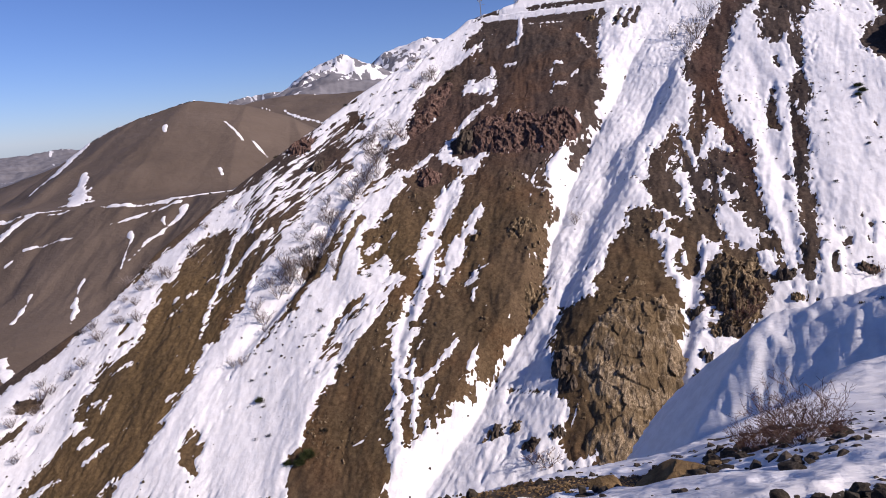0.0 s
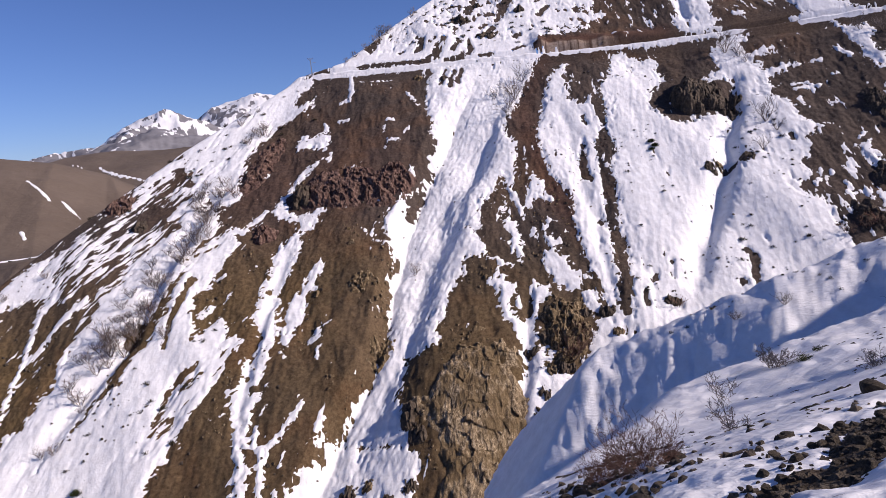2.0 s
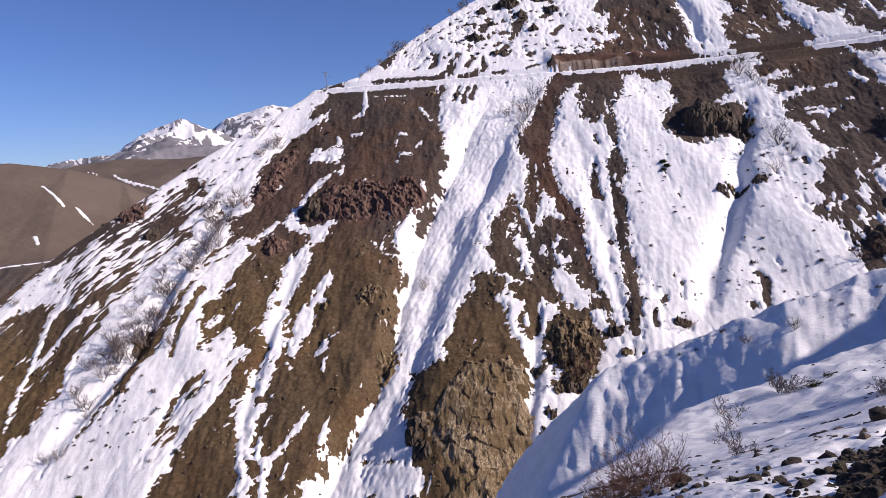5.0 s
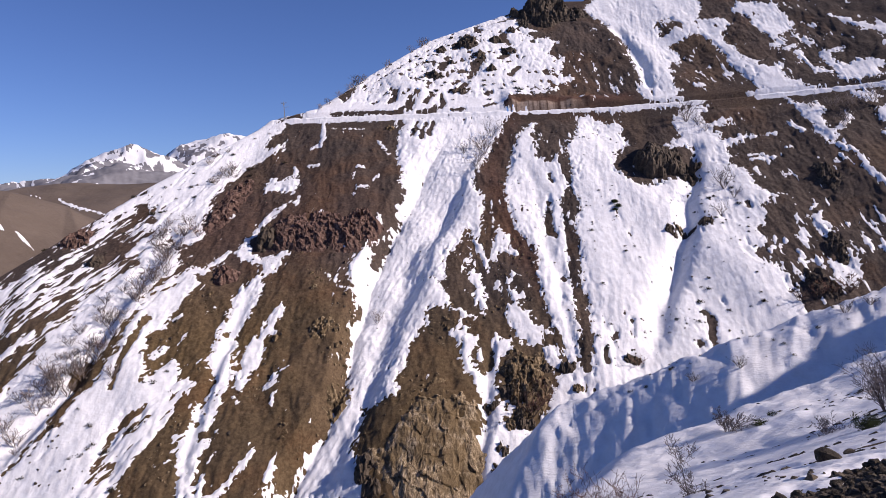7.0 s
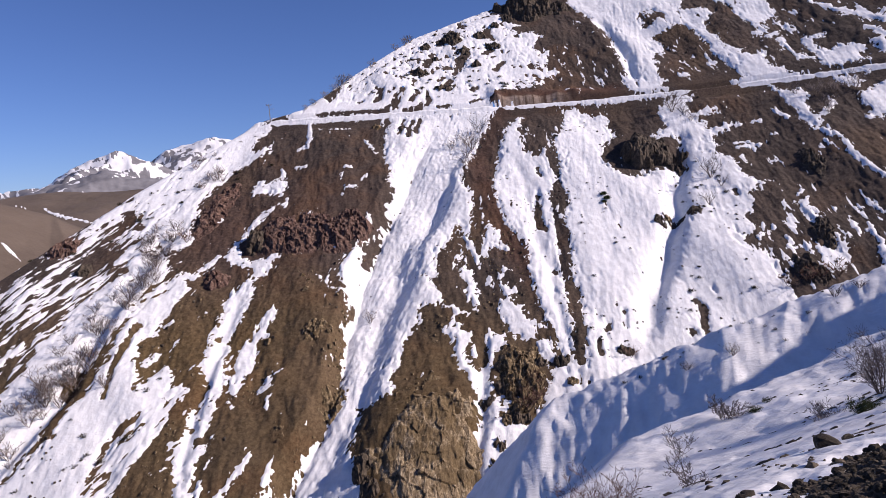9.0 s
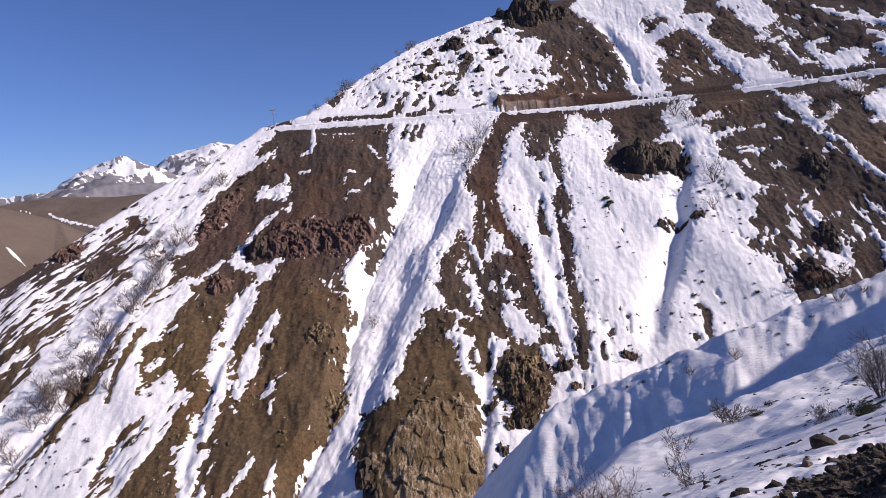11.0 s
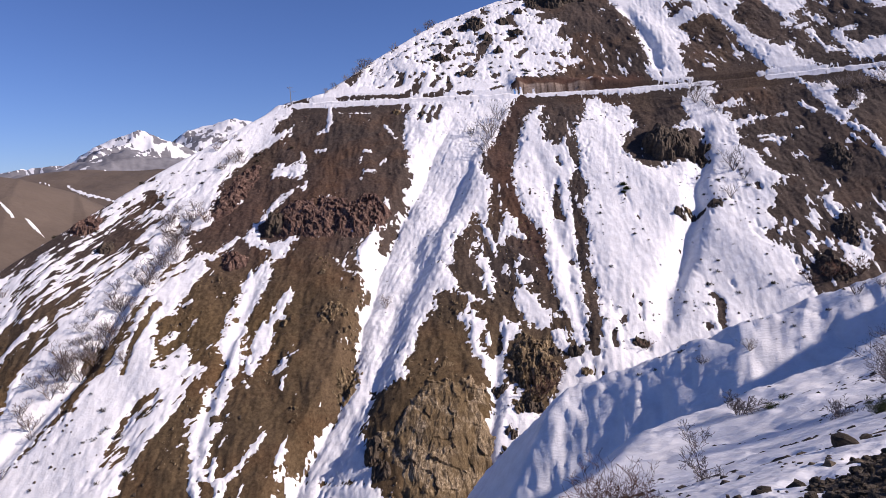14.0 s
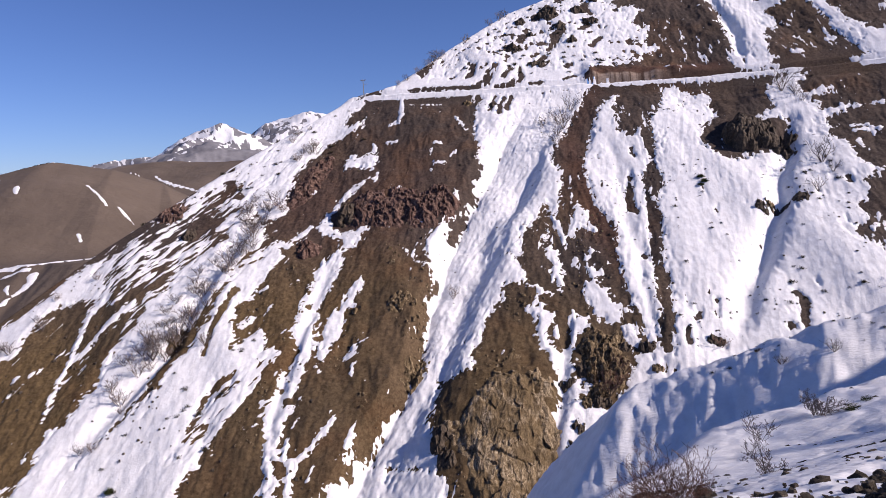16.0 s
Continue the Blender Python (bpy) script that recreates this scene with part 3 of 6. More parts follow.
lay("bare_field", "", [(-23.5, 263.7), (-23.1, 260.7), (-25.2, 255.4), (-26.2, 252.6), (-28.2, 251.8), (-28.2, 255.1), (-26.2, 259.3)])
lay("bare", "", [(-11.4, 324.8, 1.1), (-14.2, 315.2, 0.8)])
lay("bare", "", [(-6.9, 323.6, 1.1), (-9.3, 313.7, 1.1)])
lay("bare", "", [(-3.5, 324.8, 0.9), (-5.8, 315.9, 0.8)])
lay("strip", "chute", [(11.8, 257.2, 0.9), (13.3, 254.2, 1.1), (14.6, 250.4, 1.1), (15.6, 245.4, 1.1), (16.3, 242.8, 0.4)])
lay("field", "streaks", [(9.2, 253.3), (9.2, 246.9), (8.9, 243.3), (13.1, 242.5), (13.7, 238.5), (14.2, 234), (14.3, 229.1), (13.3, 225.7), (12, 226.7), (10.7, 230), (9.3, 232.4), (10.3, 236), (8.7, 240.8), (7.8, 243.1)])
lay("strip", "midsmall", [(1.7, 227.8, 0.6), (4.4, 226.6, 1), (7, 225, 1.2), (10.1, 224.2, 0.8)])
lay("field", "foot", [(3.5, 215.4), (2.7, 217.3), (0.9, 219.1), (4.9, 220.3), (7.5, 221.1), (6, 218.4), (10.6, 217.5), (8.2, 213.3), (6.9, 207.7), (11, 206.3), (15.4, 207.5), (15.6, 204), (14.7, 197.2), (23.8, 195.7), (21.6, 193.5), (18.1, 193.3), (16.7, 189.6), (22.4, 188.3), (25.9, 188.4), (26.2, 186.1), (23.1, 183), (27.6, 184.6), (21.9, 180.9), (18.3, 179), (13.2, 176.8), (9.7, 174.7), (4.4, 170), (-1.7, 169.3), (0.1, 173.2), (4.4, 177.1), (5.8, 180.1), (7.1, 183.3), (8.3, 188), (9.8, 192.6), (8.8, 194.7), (8.5, 198.7), (6.9, 201.9), (5.4, 204.9), (3.9, 209.5)])
lay("field", "mid", [(18.1, 237.1), (19.7, 233.3), (22.2, 231.9), (22.9, 229.5), (20.8, 226.5), (21.1, 223.2), (22.3, 219.7), (23.8, 216.5), (26.3, 214.3), (29.9, 213.4), (32, 214), (33, 217.3), (36, 216.8), (37.8, 217.8), (33.5, 219.7), (30.4, 221.1), (30.4, 226.2), (27.6, 227.2), (26, 230), (28.6, 232.9), (26.7, 234.3), (26.1, 236.7), (24.9, 235.9), (21.5, 234.2), (19.8, 237.2)])
lay("strip", "midsmall", [(22.9, 237.8, 0.8), (25.5, 240.7, 1.1), (27.9, 240.1, 0.4)])
lay("field", "streaks", [(21.6, 262.4), (19.1, 256), (17.5, 248.6), (19.2, 247.9), (21.5, 251.8), (24.8, 253.1), (25.3, 256.7), (23.6, 260.9)])
lay("strip", "streaks", [(20.1, 268.9, 0.5), (20.2, 262.5, 0.5)])
lay("strip", "midsmall", [(21.6, 252.6, 1.1), (27.2, 250.1, 0.9)])
lay("field", "midsmall", [(15.8, 218.6), (17.5, 216.9), (20.6, 215.1), (22.7, 216.1), (21.2, 212.8), (18.2, 211.2), (15.9, 208.5), (14.7, 211.3), (14.8, 214.6)])
lay("strip", "midsmall", [(10.3, 211.3, 0.8), (10.8, 209.6, 0.8)])
lay("field", "foot", [(29.9, 213.4), (31.7, 210.9), (32.2, 206), (36.1, 202.9), (39.9, 199.8), (46.6, 201.4), (46.2, 203.2), (39.3, 204.9), (37, 209.3), (36, 213), (33.7, 213.4)])
lay("field", "foot", [(36.7, 205.4), (48.6, 205.2), (61.4, 210.4), (88.5, 216), (106.9, 217.8), (121.7, 219.6), (122.1, 212.1), (98.9, 202.3), (81.9, 197.3), (54.8, 190.8), (35.4, 189.3), (25.1, 180.6), (21.6, 183.9), (26, 189.1), (30.1, 196.3)])
lay("field", "tongue", [(48.2, 322.9), (41.1, 319.1), (36.4, 311.9), (32.1, 300.2), (28.9, 290.9), (26.4, 280.3), (27, 273.7), (27.7, 266.5), (29.2, 261.1), (31.9, 255.7), (34.4, 251.9), (35.2, 247.9), (33.4, 241.9), (33.8, 235.3), (34.4, 229.8), (34.6, 225), (36.1, 220.5), (37.3, 217.2), (37.7, 212.4), (38.5, 207.7), (39.6, 202.9), (42.9, 203.2), (43.1, 208.1), (43.8, 212.4), (45.5, 215.9), (44.9, 221), (45.5, 227.6), (46.8, 233.9), (45.5, 239), (48.3, 245), (47.2, 250.7), (49.6, 257.9), (49.7, 266), (50.7, 274.6), (53.8, 278.4), (55, 283.6), (53.7, 288.6), (54.5, 295.5), (52.5, 298.1), (48.8, 295.8), (46.1, 297.9), (44, 297.8), (43.1, 304.1), (43.8, 314)])
lay("field", "east", [(68.6, 323.7), (62.7, 308.3), (57.5, 304.2), (57.4, 292.3), (55.6, 279.8), (56.5, 270.9), (52.5, 258.6), (52.3, 248.9), (50.5, 243.4), (49.9, 236.1), (50.8, 227.2), (48.8, 214.5), (46.3, 206.1), (46.4, 200.7), (59.1, 203.6), (84.4, 206.8), (101, 210.2), (121.5, 215.3), (121.7, 219.6), (122.9, 223.9), (119.7, 223.1), (121.6, 228.6), (120.7, 233.1), (116.6, 234.8), (114.4, 237.8), (121.6, 243.9), (120.8, 248.7), (128.1, 254.1), (127.8, 258), (136.8, 263), (132.7, 265.1), (130.3, 269.1), (130.8, 277.9), (125.5, 282.2), (120.3, 287.5), (113.4, 292.4), (108, 283.6), (97.2, 280.1), (86.4, 277.1), (79.3, 281.5), (76.4, 286.1), (79, 296.4), (87.6, 303.9), (86.5, 312.5), (87.8, 318.4), (79.5, 320.5), (73.5, 325.2)])
lay("field", "east", [(123.8, 320.4), (130.6, 319.8), (130.3, 316.1), (125.8, 315.1), (125.9, 309.1), (133.1, 309.9), (136.6, 308.7), (134.5, 305.9), (128.2, 305.2), (126, 303.3), (129.4, 301.9), (127.4, 297.6), (135.5, 298), (141.2, 297.8), (140.9, 295.6), (129.3, 293.1), (126.9, 289.5), (125.5, 282.2), (118.7, 283.8), (113.4, 292.4), (114.3, 297.5), (110.8, 298.7), (103.9, 297.6), (102.1, 299.9), (107, 302.3), (111.2, 304.1), (112.3, 308.9), (109.6, 312.6), (112.9, 317.6), (119.8, 320.9)])
lay("strip", "fingers", [(134.3, 285.9, 0.8), (140.9, 285.5, 0.8)])
lay("strip", "fingers", [(134.5, 282.9, 0.8), (139.7, 283.1, 1.1), (144.8, 282.5, 0.6)])
lay("strip", "fingers", [(133.5, 277.4, 1.1), (134.1, 273.9, 0.5)])
lay("strip", "fingers", [(139.7, 295.8, 0.9), (144.9, 295.8, 0.6), (151.4, 295.3, 0.4)])
lay("bare", "", [(45.2, 276.1, 0.7), (44.2, 270.1, 1.2), (42.9, 265.4, 1.2), (42.5, 259.9, 1.4), (44.9, 257.4, 0.7)])
lay("bare", "", [(47.2, 295.4, 0.8), (50.5, 298.7, 0.5)])
lay("bare", "", [(47.2, 288, 0.8), (47.7, 283.5, 0.5)])
lay("bare", "", [(54, 297.8, 0.8), (54, 293.4, 1), (54.6, 287, 1), (55, 284.4, 1)])
lay("bare", "", [(53.9, 279.1, 0.7), (52.1, 274.4, 1.2), (51.8, 266.9, 1.7), (50.2, 260.2, 1.4), (50.1, 256.2, 1.6), (48.5, 251.6, 1.1), (49.3, 247.6, 1.8), (47.3, 244.6, 1.1), (47.8, 239.7, 1.3), (47.7, 234.9, 1.1), (48.5, 230.1, 1.7), (47.6, 223.9, 1.8), (47.7, 218.8, 1.8), (47.1, 214.6, 1.6), (45.6, 210.9, 1.4), (44.6, 207.2, 1.3), (44.5, 203.6, 0.9)])
lay("bare", "", [(55.6, 213.8, 0.8), (57.9, 216.9, 0.4)])
lay("bare", "", [(61.5, 221.8, 0.4), (62.9, 224.4, 0.2)])
lay("bare", "", [(63.6, 219.8, 0.4), (62.4, 215.1, 0.4)])
lay("bare", "", [(51.7, 209.5, 0.2), (51, 205.1, 0.8)])
lay("bare", "", [(89.9, 221.4, 1.1), (90.3, 218, 1.3), (88.9, 213.6, 1.2), (87.6, 208.9, 0.8)])
lay("bare", "", [(83.3, 210.3, 0.8), (83.9, 210, 0.6)])
lay("bare", "", [(60.3, 207.1, 1), (61.6, 205.6, 0.8)])
lay("bare", "", [(94, 254.9, 1), (101.5, 257.7, 1)])
lay("bare", "", [(43.4, 239.4, 0.9), (44.1, 238.7, 0.6)])
lay("bare", "", [(123.1, 262.3, 0.5), (122.7, 259.6, 0.8)])
lay("field", "fare", [(140.5, 250.2), (147.1, 252), (146.6, 247.5), (146.7, 242.2), (144.6, 236.6), (143.3, 236.8), (142.7, 241), (141.7, 244.7), (140.8, 248.9)])
lay("strip", "fare", [(143.7, 253.7, 0.5), (147, 256.3, 0.5)])
lay("strip", "fare", [(134.2, 242.7, 0.7), (133.7, 240.8, 1)])
lay("strip", "fare", [(130.8, 237.6, 0.7), (131.3, 235.4, 0.9)])
lay("strip", "fare", [(129.3, 232.9, 0.7), (133.8, 233.3, 0.5)])
lay("field", "patch", [(138.9, 231.6), (141.4, 232.2), (144.5, 230.5), (146, 232.1), (147.7, 236.2), (149.9, 237.3), (148.6, 233.6), (148.3, 231.5), (147.8, 226.2), (145.7, 224.6), (134.8, 218.5), (133.4, 220.9), (136, 226.7)])
lay("strip", "fare", [(131, 225.1, 0.5), (134, 223.5, 0.5)])
lay("strip", "fare", [(125.5, 244.2, 0.5), (121.5, 239.2, 0.7), (119.2, 236.5, 0.5)])
lay("strip", "fare", [(125.1, 241.1, 0.7), (128.8, 242.4, 0.5)])
lay("strip", "fare", [(125.7, 228.7, 0.5), (126.1, 226.5, 0.9)])
lay("strip", "fare", [(155.5, 238.9, 0.7), (155.3, 236.8, 1.2), (155, 233.5, 0.7)])
lay("strip", "fare", [(162.1, 243.9, 0.5), (161.2, 241.7, 0.8)])
lay("strip", "fare", [(166.5, 244.4, 0.8), (167.2, 241.6, 1), (169, 239.4, 1)])
lay("strip", "east_end", [(160.8, 236.8, 0.5), (159.7, 231, 1), (158.8, 226.8, 1.5), (156.3, 220.4, 1.9)])
lay("strip", "east_end", [(174.2, 270.2, 0.8), (172.7, 265.1, 1.7), (173.3, 261.5, 1.6), (174.5, 257.4, 1.1), (175.3, 255.3, 0.8), (177, 250.5, 1.3)])
lay("strip", "fare", [(170.7, 279.5, 1.1), (171.2, 276.4, 1.1)])
lay("strip", "fare", [(173.4, 276.7, 0.9), (174.4, 273, 1.1)])
lay("strip", "fare", [(168.2, 274, 1.1), (168.8, 272.7, 0.6)])
lay("strip", "fare", [(151.7, 286.3, 0.6), (154.2, 286.3, 0.6)])
lay("strip", "fare", [(144.2, 273.2, 0.8), (146.1, 272.8, 0.8)])
lay("field", "slope_e", [(165, 313.4), (168, 309.1), (172.2, 306.8), (177.6, 306.8), (176.6, 300.7), (173, 295.7), (172.5, 289.8), (173.5, 287.2), (178.3, 290.8), (184.6, 296.7), (185.1, 293.4), (178.7, 287.5), (174.6, 286.9), (170.6, 282.6), (166.9, 280.6), (166.3, 282.9), (168.4, 289.3), (167.2, 293.8), (166.1, 298.7), (165.4, 305.4)])
lay("strip", "slope_e", [(159, 298.7, 1.2), (160.7, 296, 0.9), (161.6, 291.8, 1.2)])
lay("field", "east_end", [(195.9, 294.1), (199, 294.9), (204.7, 297.4), (215.9, 296.7), (201.9, 277.6), (194, 280.4), (189.9, 278), (190.1, 281.9), (195.1, 283.7), (194, 289.5)])
lay("field", "slope_e", [(190.4, 307.9), (198.4, 305.7), (203.5, 301.4), (199.2, 297), (194, 301), (191.2, 304.9)])
lay("field", "saddle", [(93.5, 424.6), (96.8, 414.9), (103.3, 404.9), (104, 395.1), (107.8, 389.9), (109.8, 381.6), (107.1, 366.4), (106.9, 354.2), (106.2, 344.8), (102.8, 340.2), (103.9, 332.7), (106, 330.7), (113.1, 329.5), (124.2, 328.4), (120.2, 331.3), (124.7, 333.8), (121, 336.5), (122.9, 344.4), (124, 352.9), (127.7, 358.7), (134.9, 362.7), (131.5, 370.4), (132.2, 375.7), (139.5, 375.8), (147.4, 377.6), (151.6, 374.9), (152.8, 390.5), (160.2, 400.1), (161.7, 411.9), (131.3, 428), (104, 436.8)])
lay("bare_field", "", [(131, 397.9), (139, 399), (144.2, 390.2), (144.5, 378.4), (142.7, 382.3), (140.4, 389.2), (136, 386.5), (131.8, 384.5), (129.1, 386.1), (132, 389.3), (130.4, 394.5)])
lay("field", "up1", [(153.3, 391.7), (160.8, 389.5), (167.6, 385.9), (168.9, 379.9), (161.7, 372.8), (158.5, 365.8), (162.3, 360.4), (161.8, 349.5), (164.5, 345.7), (169.5, 343.7), (164.6, 339.9), (170.8, 337.6), (177.3, 338.8), (173.2, 331.2), (173.1, 325.7), (176.6, 324.3), (179.6, 322.2), (173.9, 320.6), (174.8, 318.7), (158.1, 316.1), (160.9, 322.7), (157.1, 330.8), (155.1, 338.9), (152.9, 346.9), (154.4, 352.7), (152.8, 360.1), (152.8, 368.8), (148.7, 376.7)])
lay("field", "up2", [(174.6, 392.1), (179.4, 382.5), (178.2, 373.3), (178.6, 364.5), (181.9, 358.8), (185.1, 355.9), (185.7, 350.2), (190.5, 350.1), (188.7, 345.8), (179.6, 345.8), (181.7, 348.5), (184.8, 349.7), (184.5, 357.8), (189, 360.4), (195.5, 362.4), (198.2, 371.3), (197.3, 378.6), (198.3, 386.8), (180.7, 399.4)])
lay("strip", "up2", [(187.5, 344.7, 1.7), (187.6, 339.7, 1.4), (188.1, 333.3, 1)])
lay("strip", "up2", [(179.6, 353.8, 1.1), (181.1, 353.1, 1.1)])
lay("strip", "up3", [(195.6, 352.7, 1.8), (196.5, 347.8, 1.4)])
lay("field", "up3", [(197.5, 340.3), (203.2, 339.9), (209, 338.8), (205.6, 336.7), (200.3, 335.2), (200.2, 330.4), (203.7, 326.8), (209.6, 326.9), (215.1, 326.6), (217.3, 321.5), (216.3, 318), (212.1, 317.9), (212.9, 311.1), (203.9, 314.1), (200.8, 313.4), (193, 316.4), (195.2, 322.2), (195.7, 327.7), (194.1, 332.2), (194.7, 336.7)])
lay("strip", "up3", [(187.5, 330.8, 1), (189.8, 327.3, 2), (193.7, 324.4, 1)])
lay("strip", "high", [(215.7, 362.8, 1.5), (219.3, 356, 2.2), (223.6, 348.4, 2.2), (230.2, 340.3, 2.2), (237.1, 331.4, 2.5)])
lay("strip", "high", [(225.2, 332.2, 1.1), (227.3, 327.7, 2.1), (230, 321.5, 2.5)])
lay("strip", "high", [(221, 322, 0.7), (225.4, 320.2, 2.1), (222.2, 314.2, 1.7)])
lay("strip", "up1", [(130.5, 334.5, 1), (136, 334.4, 1)])
lay("strip", "up1", [(148.8, 341.2, 1), (152.1, 340, 1)])
lay("field", "dome", [(-59.1, 336), (-45.8, 350.4), (-31.2, 363.8), (-15.7, 380.4), (4.8, 398.5), (19.6, 412.6), (37.8, 416.4), (50.5, 417.7), (52.4, 407), (60.5, 403.3), (54.4, 398.2), (65.9, 395.9), (73.6, 392.1), (69.3, 387.8), (64.8, 381.9), (67.7, 375.5), (71.5, 369.8), (67.8, 364.4), (73.9, 358.3), (67, 352.5), (62.5, 348.6), (52.7, 344), (44, 345), (37.8, 343.8), (34, 337.4), (32.8, 334.3), (12.8, 328.1), (-15.5, 327.3), (-38.8, 334.2)])
lay("strip", "dome", [(-63.0, 338.0, 7.0), (-37.0, 366.0, 6.0), (-4.0, 398.0, 6.0), (42.0, 424.0, 5.0)])
lay("strip", "ridge", [(-84.0, 330.0, 4.0), (-130.0, 288.0, 5.0), (-140, 277, 4.0)])
lay("strip", "road", [(-67.1, 327.5, 1.0), (-22.2, 328.0, 1.3), (31.9, 334.0, 1.2), (70.4, 327.0, 1.0), (103.0, 323.8, 1.2), (127.1, 321.8, 1.0)])
lay("strip", "road", [(152.8, 323.8, 1.2), (175.2, 319.2, 2.1), (205.8, 304.8, 1.6)])
lay("bare", "", [(11.2, 390.9, 2.8), (16.7, 396, 3.2), (19.1, 388.1, 1.7)])
lay("bare", "", [(-7.9, 377.3, 1.7), (-4, 376.7, 1)])
lay("bare", "", [(0.3, 387.4, 1.4), (2.3, 386.8, 1)])
lay("bare", "", [(4.3, 375.4, 1.7), (1.8, 369.9, 1.6)])
lay("bare", "", [(0.7, 364.3, 1), (-0.7, 361.4, 1)])
lay("bare", "", [(25.2, 376.5, 1.7), (20.9, 373.1, 2.7), (19.7, 367.5, 2), (16.7, 361.4, 1.6)])
lay("bare", "", [(14.6, 367.3, 1.6), (11.4, 366.2, 1.3)])
lay("bare", "", [(10.3, 358.7, 1.3), (7.7, 356.5, 0.9)])
lay("bare", "", [(14, 355.2, 1.6), (11, 352, 1.2)])
lay("bare", "", [(-23.4, 350.3, 1.6), (-24.5, 343.8, 1.8), (-26.2, 341.9, 1.2)])
lay("bare", "", [(-11.9, 347.6, 1.5), (-14.4, 342.9, 1.8), (-16.2, 337.8, 2.4), (-22.7, 334.8, 1.5)])
lay("bare", "", [(-5.5, 356.9, 1.3), (-6.2, 351.7, 1.2)])
lay("bare", "", [(-7.4, 340.9, 1.2), (-3.1, 346.4, 0.9)])
lay("bare", "", [(1.1, 347.2, 0.9), (1.3, 338.8, 1.8), (-4.1, 335, 1.5), (-11.1, 334.3, 1.2)])
lay("bare", "", [(-56.1, 335.3, 0.6), (-44.6, 335.5, 0.9), (-33, 335.6, 0.6), (-25, 334.9, 0.9)])
lay("bare", "", [(-35.7, 342.2, 0.9), (-33.4, 343.1, 0.9)])
lay("bare", "", [(40.7, 400.3, 1.4), (38.8, 396.1, 2.1), (42.1, 390.7, 1.4)])
lay("bare", "", [(34.9, 377.2, 1.4), (40, 381.5, 1.4)])
lay("bare", "", [(39.3, 362.7, 1.3), (44.8, 369.9, 1.3)])
lay("bare", "", [(6.3, 335.4, 0.6), (11.9, 335.7, 0.6)])
lay("bare", "", [(22.7, 336.8, 0.6), (28.2, 338.9, 1.2)])
lay("strip", "dots", [(-58.7, 327.7, 0.6), (-57.4, 320.5, 0.9), (-56.9, 314.5, 1.4), (-58.7, 311.6, 1.9), (-61.7, 309.6, 0.8)])
lay("strip", "dots", [(-30.2, 312.5, 0.8), (-27.4, 309.2, 1.1), (-25.1, 304.4, 0.8)])
lay("strip", "dots", [(-39.1, 295.3, 0.5), (-35.5, 295.2, 0.5)])
lay("strip", "dots", [(-39.4, 291.6, 0.8), (-39.8, 287.4, 0.5)])
lay("strip", "dots", [(-33.4, 284.2, 1.3), (-37.3, 284, 1), (-39, 280.3, 0.7)])
lay("strip", "dots", [(-30.6, 288.7, 0.8), (-29.2, 290.6, 0.8)])
lay("strip", "dots", [(-27, 270.1, 0.9), (-26.5, 266.8, 0.9), (-28.6, 262.7, 0.7)])
lay("strip", "dots", [(-52.4, 271.7, 0.7), (-50.8, 272.8, 0.5)])
lay("strip", "dots", [(-41.1, 254.7, 0.9), (-39.3, 254.7, 0.9)])
lay("strip", "dots", [(-54, 322.5, 0.3), (-38.4, 321.6, 0.4)])
lay("strip", "dots", [(-61.9, 299.5, 0.8), (-57.1, 298.9, 0.5)])
lay("strip", "dots", [(-91.9, 271.8, 1), (-89.5, 273.2, 1)])

# what each of the snow patches looks like
PATCHES = {
    "chute": "avalanche chute filled with lumpy white snow",
    "lobe": "ragged snow lobe at the side of a chute",
    "tongue": "long tongue of snow below the road",
    "streaks": "thin streaks of snow between bare earth ribs",
    "east": "broad white snowfield with runnels and low shrubs",
    "fingers": "thin snow fingers at a snowfield's ragged edge",
    "mid": "ragged melting snow patch above the ravine",
    "midsmall": "small melting snow patch on brown earth",
    "foot": "snow bank at the foot of the rocks",
    "ledge": "snow ledge below a dark crag",
    "thin": "narrow winding strip of snow in a gully",
    "branch": "broken side strip of melting snow",
    "remnant": "small slanting snow remnant on brown earth",
    "west": "wide smooth snow slope on the west side",
    "gully": "snow under bare trees in the west gully",
    "ridge": "wind-drifted snow on the west ridge",
    "edge": "snow along the hill's western edge",
    "dome": "rock-speckled snow on the summit dome",
    "saddle": "smooth drifted snow in the summit saddle",
    "up1": "ragged snow strip above the road",
    "up2": "thin snow strip on the dark upper slope",
    "up3": "patchy snow above the road's far end",
    "high": "high snow patch on the dark slope",
    "slope_e": "snow strip with shrubs below the road",
    "fare": "lone snow patch on the dark slope",
    "patch": "bright snow patch above the ravine edge",
    "east_end": "snow strip on the far eastern slope",
    "road": "packed snow on the mountain road",
    "dots": "little snow remnant above the red rocks",
}


# far ridges: plan and height
DOME_RIDGE = [(-1300, 760, -190), (-1023, 860, -88), (-919, 868, -38), (-846, 876, 1), (-768, 885, 28), (-689, 900, 46), (-614, 925, 33), (-554, 955, 9), (-489, 1000, -30), (-330, 1050, -40)]
BACK_RIDGE = [(-1117, 1650, 62), (-1031, 1650, 71), (-945, 1650, 73), (-845, 1650, 67), (-717, 1650, 64), (-574, 1650, 66)]
FOOT_RIDGE = [(-1467, 2350, 107), (-1364, 2350, 121), (-1261, 2350, 146), (-1158, 2350, 164), (-1048, 2350, 142), (-918, 2350, 114)]
MOUNT_WEST = [(-2028, 3000, 149), (-1767, 3000, 166), (-1579, 3000, 249), (-1419, 3000, 310), (-1267, 3000, 262), (-1116, 3000, 195)]
